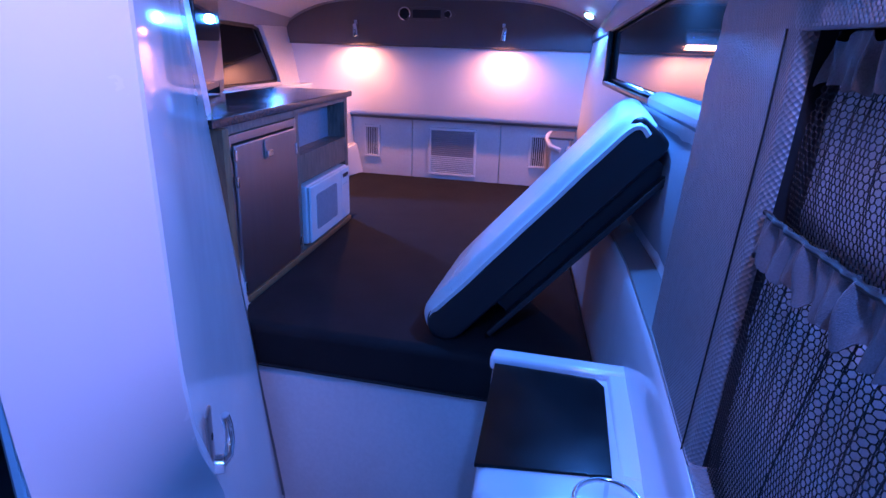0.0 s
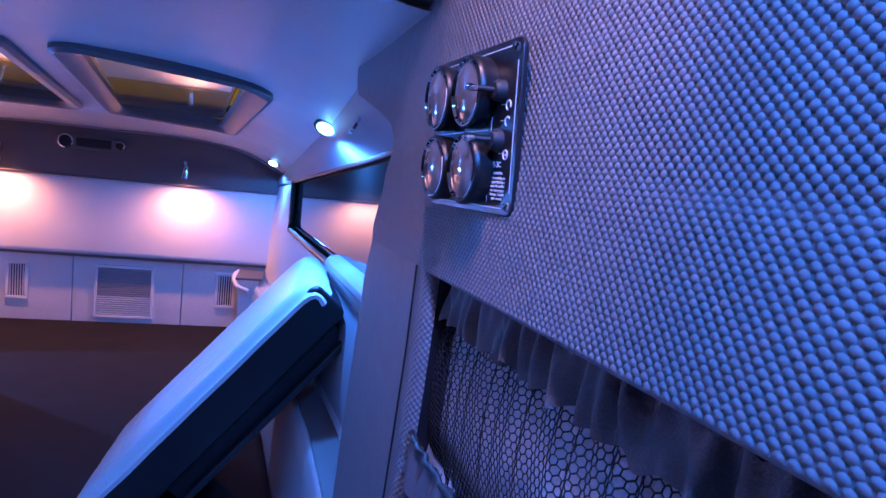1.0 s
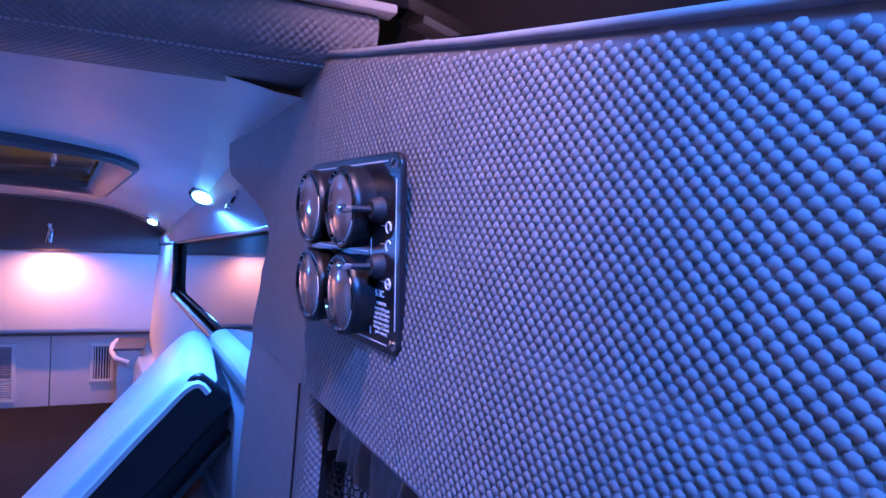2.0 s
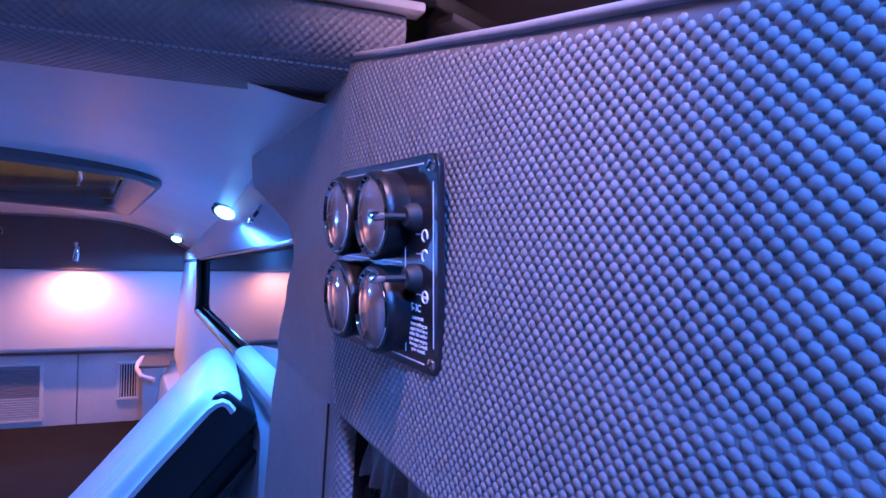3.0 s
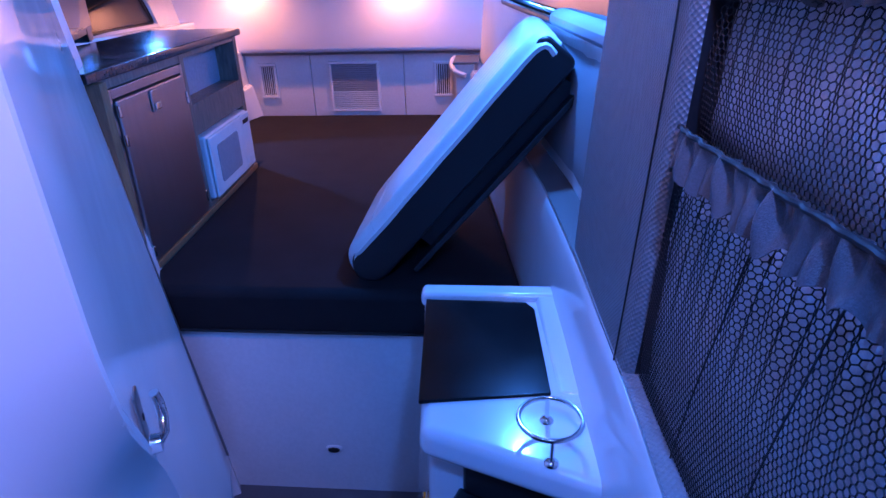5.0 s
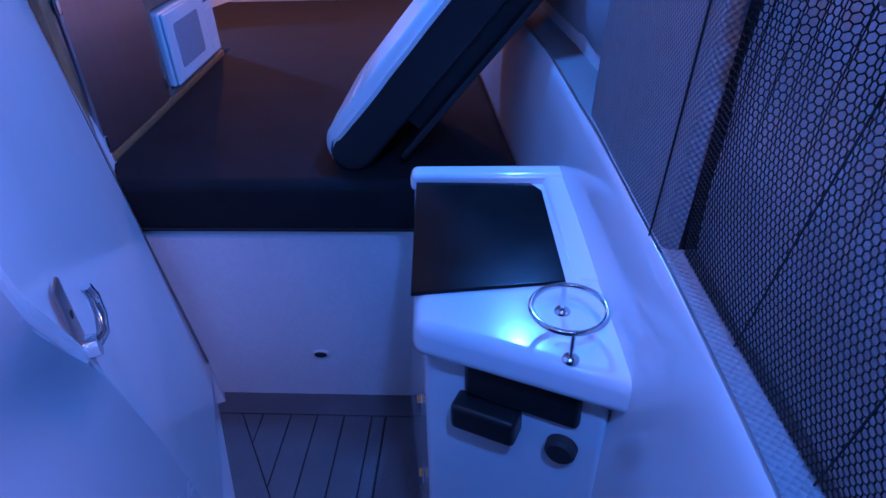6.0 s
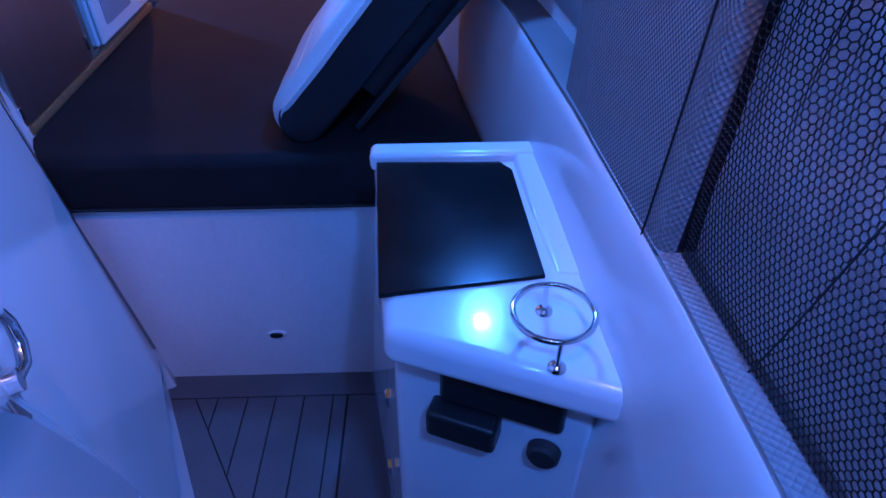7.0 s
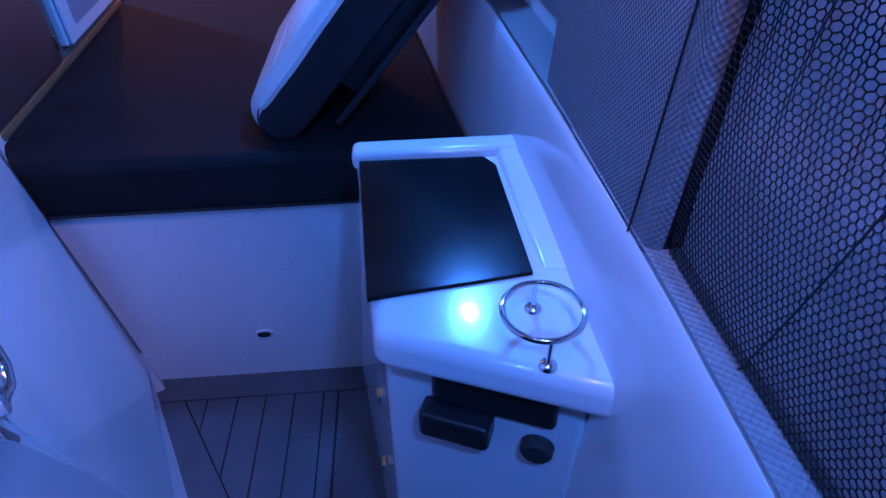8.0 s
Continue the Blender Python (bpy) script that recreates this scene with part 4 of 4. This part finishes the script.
for cy, gap in ((0.0180, 60), (0.0055, 120), (-0.0205, 0)):
    arc = [(0.0685 + 0.0036 * math.cos(radians(a)), cy + 0.0036 * math.sin(radians(a)), 0.0053) for a in steps(gap - 90, 270 - gap * 0.2, 14)]
    part("printed_symbol", tube(arc, 0.0007, 6), WHITE_INK, ep)
    part("printed_line", line(0.0565, cy + 0.001, 0.0635, cy + 0.001, 0.0006), WHITE_INK, ep)
part("printed_symbol", box(0.0665, 0.0707, -0.0214, -0.0197, 0.0052, 0.0056), WHITE_INK, ep)

# beam over the cabin entrance
beam = thing("entrance_beam", "grey embossed vinyl beam over the cabin entrance", "beam")
bp_ = [(0.815, 1.835), (0.812, 1.803), (0.800, 1.793), (0.760, 1.797), (0.728, 1.804), (0.712, 1.812), (0.703, 1.824), (0.699, 1.838), (0.702, 1.850), (0.715, 1.858)]
arcs = [0.0]
for a, b in zip(bp_, bp_[1:]):
    arcs.append(arcs[-1] + math.dist(a, b))
part("padding", sheet(steps(-1.8, 0.425, 40), list(range(len(bp_))), lambda x, i: (x, *bp_[i]), lambda x, i: (x, arcs[i])), WEAVE, beam)
bm = None
for k in range(160):
    x0 = -0.55 + 0.0061 * k
    bm = box(x0, x0 + 0.0042, 0.7255, 0.7268, 1.8035, 1.8050, bm=bm)
part("stitching", bm, THREAD, beam, "pale stitched seam", shade=False)
part("capping", box(-1.8, 0.44, 0.690, 0.716, 1.853, 1.862, 0.003), GEL, beam, "white capping strip")
screen = thing("windscreen", "dark windscreen glass in a black frame above the beam", "windscreen")
part("lower_frame", box(-1.8, 0.50, 0.700, 0.725, 1.862, 1.880, 0.003), PLASTIC, screen)
part("pane", prism([(-1.8, 0.715, 1.880), (0.47, 0.715, 1.880), (0.47, 0.722, 1.880), (-1.8, 0.722, 1.880)], [(-1.8, 0.66, 2.10), (0.47, 0.66, 2.10), (0.47, 0.667, 2.10), (-1.8, 0.667, 2.10)]), GLASS_DARK, screen)
part("corner_post", prism([(0.455, 0.69, 1.86), (0.49, 0.69, 1.86), (0.49, 0.74, 1.86), (0.455, 0.74, 1.86)], [(0.455, 0.63, 2.10), (0.49, 0.63, 2.10), (0.49, 0.68, 2.10), (0.455, 0.68, 2.10)], 0.003), PLASTIC, screen)
# sill, track and side window of the cockpit
sill = thing("cockpit_window_sill", "polished tan sill with a bright window track", "window sill")
part("board", sheet(steps(-0.9, 0.74, 30), steps(0, 1, 3), lambda y, v: (wall_x(y, panel_top(y)) + 0.002 + 0.055 * v, y, panel_top(y) + 0.001 + 0.010 * v), thick=-0.01), TAN_SILL, sill)
part("track", tube([(wall_x(y, panel_top(y)) + 0.058, y, panel_top(y) + 0.016) for y in steps(-0.9, 0.72, 24)], 0.004, 8), CHROME, sill, "bright metal window track")
side_glass = thing("cockpit_side_window", "dark cockpit side window", "window")
part("pane", sheet(steps(-0.9, 0.72, 12), steps(0, 1, 2), lambda y, v: (wall_x(y, 1.8) + 0.064 + 0.02 * v, y, panel_top(y) + 0.012 + (2.10 - panel_top(y) - 0.012) * v), thick=-0.006), GLASS_DARK, side_glass)

# cockpit shell around and behind the camera
shell = thing("wall_cockpit", "dark cockpit lining behind the entrance", "wall", kind="structure")
part("aft_wall", box(-1.85, 0.60, -0.98, -0.93, -0.05, 2.15), DARK_HULL, shell)
part("port_wall", box(-1.85, -1.80, -0.95, 3.60, -0.05, 2.15), DARK_HULL, shell)
part("starboard_wall", box(0.60, 0.64, -0.95, 3.60, -0.05, 2.15), DARK_HULL, shell)
part("cockpit_floor", box(-1.82, 0.62, -0.95, 0.24, -0.05, -0.012), DECK, shell)
part("port_floor", box(-1.82, -0.70, 0.2, 3.5, -0.05, -0.012), DECK, shell)
hardtop = solid("ceiling_cockpit", box(-1.85, 0.64, -0.98, 0.74, 2.06, 2.12), GEL_SATIN, "white cockpit hardtop", "ceiling", kind="structure")
# unseen fixtures, one for each cockpit light and each added fill
for at, target, watts, color, cone in COCKPIT_AND_FILL:
    dl = thing("downlight", "round hardtop downlight out of view, added to house a cockpit or fill lamp", "light", "cockpit downlights", m=pose(at[0], at[1], 2.060, 180, 0, 0))
    part("bezel", lathe([(0.030, -0.002), (0.040, 0.0), (0.040, 0.004), (0.032, 0.006), (0.028, 0.004)], 28), CHROME, dl)
    part("lens", lathe([(0.0, -0.001), (0.029, -0.001), (0.028, 0.004), (0.0, 0.006)], 24), LED_GLOW, dl, "glowing lens")

# ---- net pockets ----
def net(name, parent, y0, y1, z0, z1, at, cell, width, label):
    """Hexagonal netting over a surface: each strand a thin three-sided bar."""
    verts, faces, seen = [], [], set()
    a = cell / math.sqrt(3)
    ny, nz = int((y1 - y0) / cell) + 1, int((z1 - z0) / (1.5 * a)) + 1
    for j in range(nz):
        for i in range(ny):
            cy, cz = y0 + (i + (0.5 if j % 2 else 0)) * cell, z0 + j * 1.5 * a
            hexa = [(cy + a * math.cos(radians(60 * k + 30)), cz + a * math.sin(radians(60 * k + 30))) for k in range(6)]
            for k in range(6):
                p, q = hexa[k], hexa[(k + 1) % 6]
                key = (round((p[0] + q[0]) * 2000), round((p[1] + q[1]) * 2000))
                if key in seen or not (y0 <= p[0] <= y1 and y0 <= q[0] <= y1 and z0 <= p[1] <= z1 and z0 <= q[1] <= z1):
                    continue
                seen.add(key)
                P, Q = Vector(at(*p)), Vector(at(*q))
                d = (Q - P).normalized()
                n = Vector((-1, 0, 0))
                s = d.cross(n).normalized() * width / 2
                o = n * width * 0.7
                b = len(verts)
                verts += [P + s, P - s, P + o, Q + s, Q - s, Q + o]
                faces += [(b, b + 3, b + 5, b + 2), (b + 1, b + 2, b + 5, b + 4), (b, b + 1, b + 4, b + 3)]
    me = bpy.data.meshes.new(name)
    me.from_pydata([tuple(v) for v in verts], [], faces)
    me.materials.append(NET)
    ob = new(name, me)
    ob.parent = parent
    return tagged(ob, label, kind="stuff")


def pleat(y):
    return math.sin(y * 290) * 0.5 + math.sin(y * 187 + 1.3) * 0.4 + 0.9 * noise.noise(Vector((y * 60, 3.1, 0)))


def upper_net(y, z):
    t = (z - 1.28) / 0.21
    fold = 0.004 * pleat(y + 0.10 * (1.48 - z)) * smooth(1.30, 1.48, z)
    return (wall_x(y, z) + 0.034 - 0.016 * math.sin(math.pi * min(1, max(0, t))) * smooth(0.80, 0.66, y) + fold, y, z)


def lower_net(y, z):
    t = (z - 0.99) / 0.33
    fold = 0.004 * pleat(y - 0.05 * z) * smooth(1.10, 1.31, z)
    return (wall_x(y, z) + 0.020 - 0.014 * math.sin(math.pi * min(1, max(0, t))) * smooth(0.80, 0.62, y) + fold, y, z)


def band_z(y):
    return 1.322 + 0.005 * math.sin(y * 7)


NY0, NY1 = 0.10, 0.704
for name, surf, z0, z1, cell, deep, label in (("storage_pocket", upper_net, 1.290, 1.452, 0.0067, 0.020, "black net storage pocket with a ruffled grey top band"),
                                        ("storage_pocket", lower_net, 0.998, 1.312, 0.0064, 0.016, "black net storage pocket with a shiny ruffled top band")):
    pk = thing(name, label, "storage pocket", "net pockets on the entrance panel")
    net("netting", pk, NY0, NY1, z0, z1, surf, cell, 0.0013, "black hexagonal netting")
    part("lining", sheet(steps(NY0 - 0.2, NY1, 70), steps(z0 - 0.002, z1, 22), lambda y, z: (surf(y, z)[0] + deep * (0.55 + 0.5 * abs(noise.noise(Vector((y * 9, z * 9, deep * 100))))), y, z)), LININGCLOTH, pk, "grey lining behind the net")
    top = z1
    if surf is upper_net:
        part("ruffle", sheet(steps(NY0 - 0.1, NY1 - 0.004, 420), steps(0, 1, 8), lambda y, v: (surf(y, 1.478)[0] - 0.008 - 0.008 * pleat(y * 0.8 + 0.010 * v) * (0.3 + v * (1.5 - v)) - 0.006 * v, y, 1.497 - (1 - v) * 0.009 * max(0.0, math.sin(y * 150 + 3 * math.sin(y * 23))) - 0.046 * v + 0.005 * pleat(y * 0.7) * v), thick=0.001), RUFFLE, pk, "ruffled grey top band")
    else:
        part("ruffle", sheet(steps(NY0 - 0.1, NY1 - 0.004, 420), steps(0, 1, 8), lambda y, v: (surf(y, 1.30)[0] - 0.012 - 0.010 * pleat(y * 0.75 + 0.012 * v) * (0.25 + v * (1.4 - v)) - 0.008 * v, y, band_z(y) + 0.010 - 0.044 * v + 0.007 * pleat(y * 0.8) * v), thick=0.001), RUFFLE, pk, "shiny ruffled top band")
        for ys, bend in ((0.515, 0.05), (0.405, 0.03)):
            part("net_seam", tube([(surf(ys + bend * t * t, 1.285 - 0.28 * t)[0] - 0.003, ys + bend * t * t, 1.285 - 0.28 * t) for t in steps(0, 1, 16)], 0.0009, 6), NET, pk, "dark gathered seam in the netting")
        part("cord", tube([(surf(y, 1.30)[0] - 0.014 - 0.004 * pleat(y), y, band_z(y) + 0.008) for y in steps(NY0 - 0.2, NY1 - 0.006, 160)], 0.0030, 8), NET, pk, "black elastic cord")

# ---- white side cabinet with pad and cup ring ----
cab = thing("side_cabinet", "white moulded side cabinet with a black top pad", "cabinet")
cbm = prism([(0.082, 0.765, -0.01), (0.31, 0.672, -0.01), (0.31, 1.430, -0.01), (-0.034, 1.430, -0.01), (0.028, 1.08, -0.01)],
            [(0.094, 0.775, 0.825), (0.325, 0.680, 0.825), (0.315, 1.155, 0.825), (0.050, 1.155, 0.825), (0.062, 1.08, 0.825)], 0.012, 3)
part("body", cbm, GEL, cab)
lid = [(0.083, 0.745), (0.352, 0.640), (0.345, 0.9), (0.318, 1.165), (0.047, 1.165), (0.058, 1.05)]
part("top", prism([(x, y, 0.818) for x, y in lid], [(x + (0.004 if x < 0.1 else 0), y + (0.006 if y < 0.8 else 0), 0.868) for x, y in lid], 0.016, 4), GEL, cab, "glossy rounded top")
part("back_rim", box(0.046, 0.318, 1.122, 1.168, 0.850, 0.884, 0.012, 4), GEL, cab)
part("side_rim", prism([(0.290, 0.835, 0.860), (0.330, 0.835, 0.860), (0.318, 1.16, 0.860), (0.272, 1.13, 0.860)], [(0.298, 0.845, 0.869), (0.330, 0.840, 0.871), (0.318, 1.16, 0.880), (0.282, 1.13, 0.880)], 0.004, 2), GEL, cab)
part("pad", plate([(0.078, 0.806), (0.283, 0.835), (0.272, 1.09), (0.255, 1.116), (0.058, 1.120)], 0.866, 0.873, 0.002), PAD_BLACK, cab, "black non-slip pad")
f0, f1 = Vector((0.0935, 0.772, 0)), Vector((0.323, 0.677, 0))
fd = (f1 - f0).normalized()
FACE = Matrix.Translation(f0) @ pose(0, 0, 0, 0, 0, math.degrees(math.atan2(fd.y, fd.x)))
slot = part("pocket", box(0.060, 0.214, -0.006, 0.02, 0.752, 0.812, 0.008, 3), PLASTIC, cab, "black recessed pocket", m=FACE)
part("switch_box", box(0.050, 0.140, -0.030, 0.01, 0.708, 0.752, 0.008, 3), PLASTIC, cab, "black holder box", m=FACE)
part("knob", lathe([(0.0, 0.0), (0.021, 0.0), (0.020, 0.012), (0.016, 0.016), (0.0, 0.016)], 24), RUBBER, cab, "black round cap", m=FACE @ pose(0.196, 0.0, 0.712, 90))
for zz in (0.56, 0.36):
    part("hinge", box(-0.003, 0.006, -0.010, 0.010, -0.012, 0.012, 0.002), CHROME, cab, m=pose(lerp([(0.0, 0.045), (0.825, 0.075)], zz), 0.90, zz, 0, 0, 8))
cup = thing("cup_holder", "chrome ring cup holder on two posts", "cup holder", m=pose(0.2715, 0.735, 0.868))
part("ring", tube([(0.044 * math.cos(a), 0.044 * math.sin(a), 0.040) for a in [2 * math.pi * k / 40 for k in range(40)]], 0.0036, 10, True), CHROME, cup)
for sy in (1, -1):
    part("post", tube([(0, sy * 0.0425, 0.001), (0, sy * 0.0428, 0.02), (0, sy * 0.0438, 0.038)], 0.0032, 10), CHROME, cup)
    part("foot", lathe([(0.0, 0.0), (0.0105, 0.0), (0.0095, 0.003), (0.005, 0.006), (0.0, 0.006)], 20), CHROME, cup, m=pose(0, sy * 0.0425, 0.0))

# ---- leaning seat cushion on its board ----
ang = math.degrees(math.atan2(0.511, 0.443))
# local x up the slope, local y away from the entrance, local z towards the upholstered face
SEAT = Matrix.Translation((-0.128, 1.462, 0.772)) @ pose(0, 0, 0, 0, -ang, 0)
seat = thing("seat_cushion", "pale and dark leather seat cushion leaning on its board", "seat cushion", m=SEAT)
L, W, T = 0.695, 0.48, 0.100
side = [(0.004 + 0.054 * math.cos(radians(a)), 0.052 * math.sin(radians(a))) for a in range(270, 90, -18)]
dark_outline = side + [(0.0, 0.052), (L, 0.052), (L + 0.016, 0.040), (L + 0.016, -0.040), (L, -0.052)]
part("side_panel", prism([(x, 0.0, z) for x, z in dark_outline], [(x, W, z) for x, z in dark_outline], 0.010, 3), LEATHER_DARK, seat, "dark leather sides")
wrap = [(0.006 + 0.068 * math.cos(radians(a)), 0.0715 * math.sin(radians(a))) for a in range(164, 92, -8)] + [(0.030, 0.0715)]
wrap += [(x, 0.0715) for x in steps(0.06, L - 0.06, 22)] + [(L - 0.03, 0.070), (L - 0.004, 0.064), (L + 0.014, 0.052), (L + 0.022, 0.034), (L + 0.022, 0.004)]


def skin(i, y):
    """The pale skin: it wraps round the lower end, the face and the upper end, and rolls over the sides."""
    x, z = wrap[i]
    edge = 1 - smooth(0.0, 0.045, y + 0.010) * smooth(0.0, 0.045, W + 0.010 - y)
    quilt = 0.0028 * math.cos(math.pi * y / 0.058) ** 14 * smooth(0.09, 0.11, x) * smooth(L - 0.05, L - 0.07, x)
    quilt += 0.004 * max(0.0, 1 - abs(x - 0.075) / 0.012) + 0.004 * max(0.0, 1 - abs(x - (L - 0.045)) / 0.012)
    pull = 0.024 * edge ** 1.5 + quilt - 0.0015 * noise.noise(Vector((x * 10, y * 10, 0.3)))
    cx = min(max(x, 0.03), L - 0.03)
    d = Vector((x - cx, z)).normalized()
    y = W / 2 + (y - W / 2) * (0.955 + 0.045 * smooth(-0.05, 0.06, x))
    return (x - d.x * pull, y, z - d.y * pull)


part("top_panel", sheet(list(range(len(wrap))), steps(-0.010, W + 0.010, 72), skin, thick=0.010), LEATHER_PALE, seat, "pale quilted leather skin")
part("seam", tube([skin(11, y) for y in steps(0.0, W, 20)], 0.0012, 6), THREAD, seat)
part("base_board", box(0.060, L + 0.020, 0.01, W - 0.01, -0.108, -0.092, 0.004), LEATHER_DARK, seat, "black covered base board")
part("spacer", box(0.13, L - 0.03, 0.05, W - 0.04, -0.094, -0.050), LEATHER_DARK, seat)
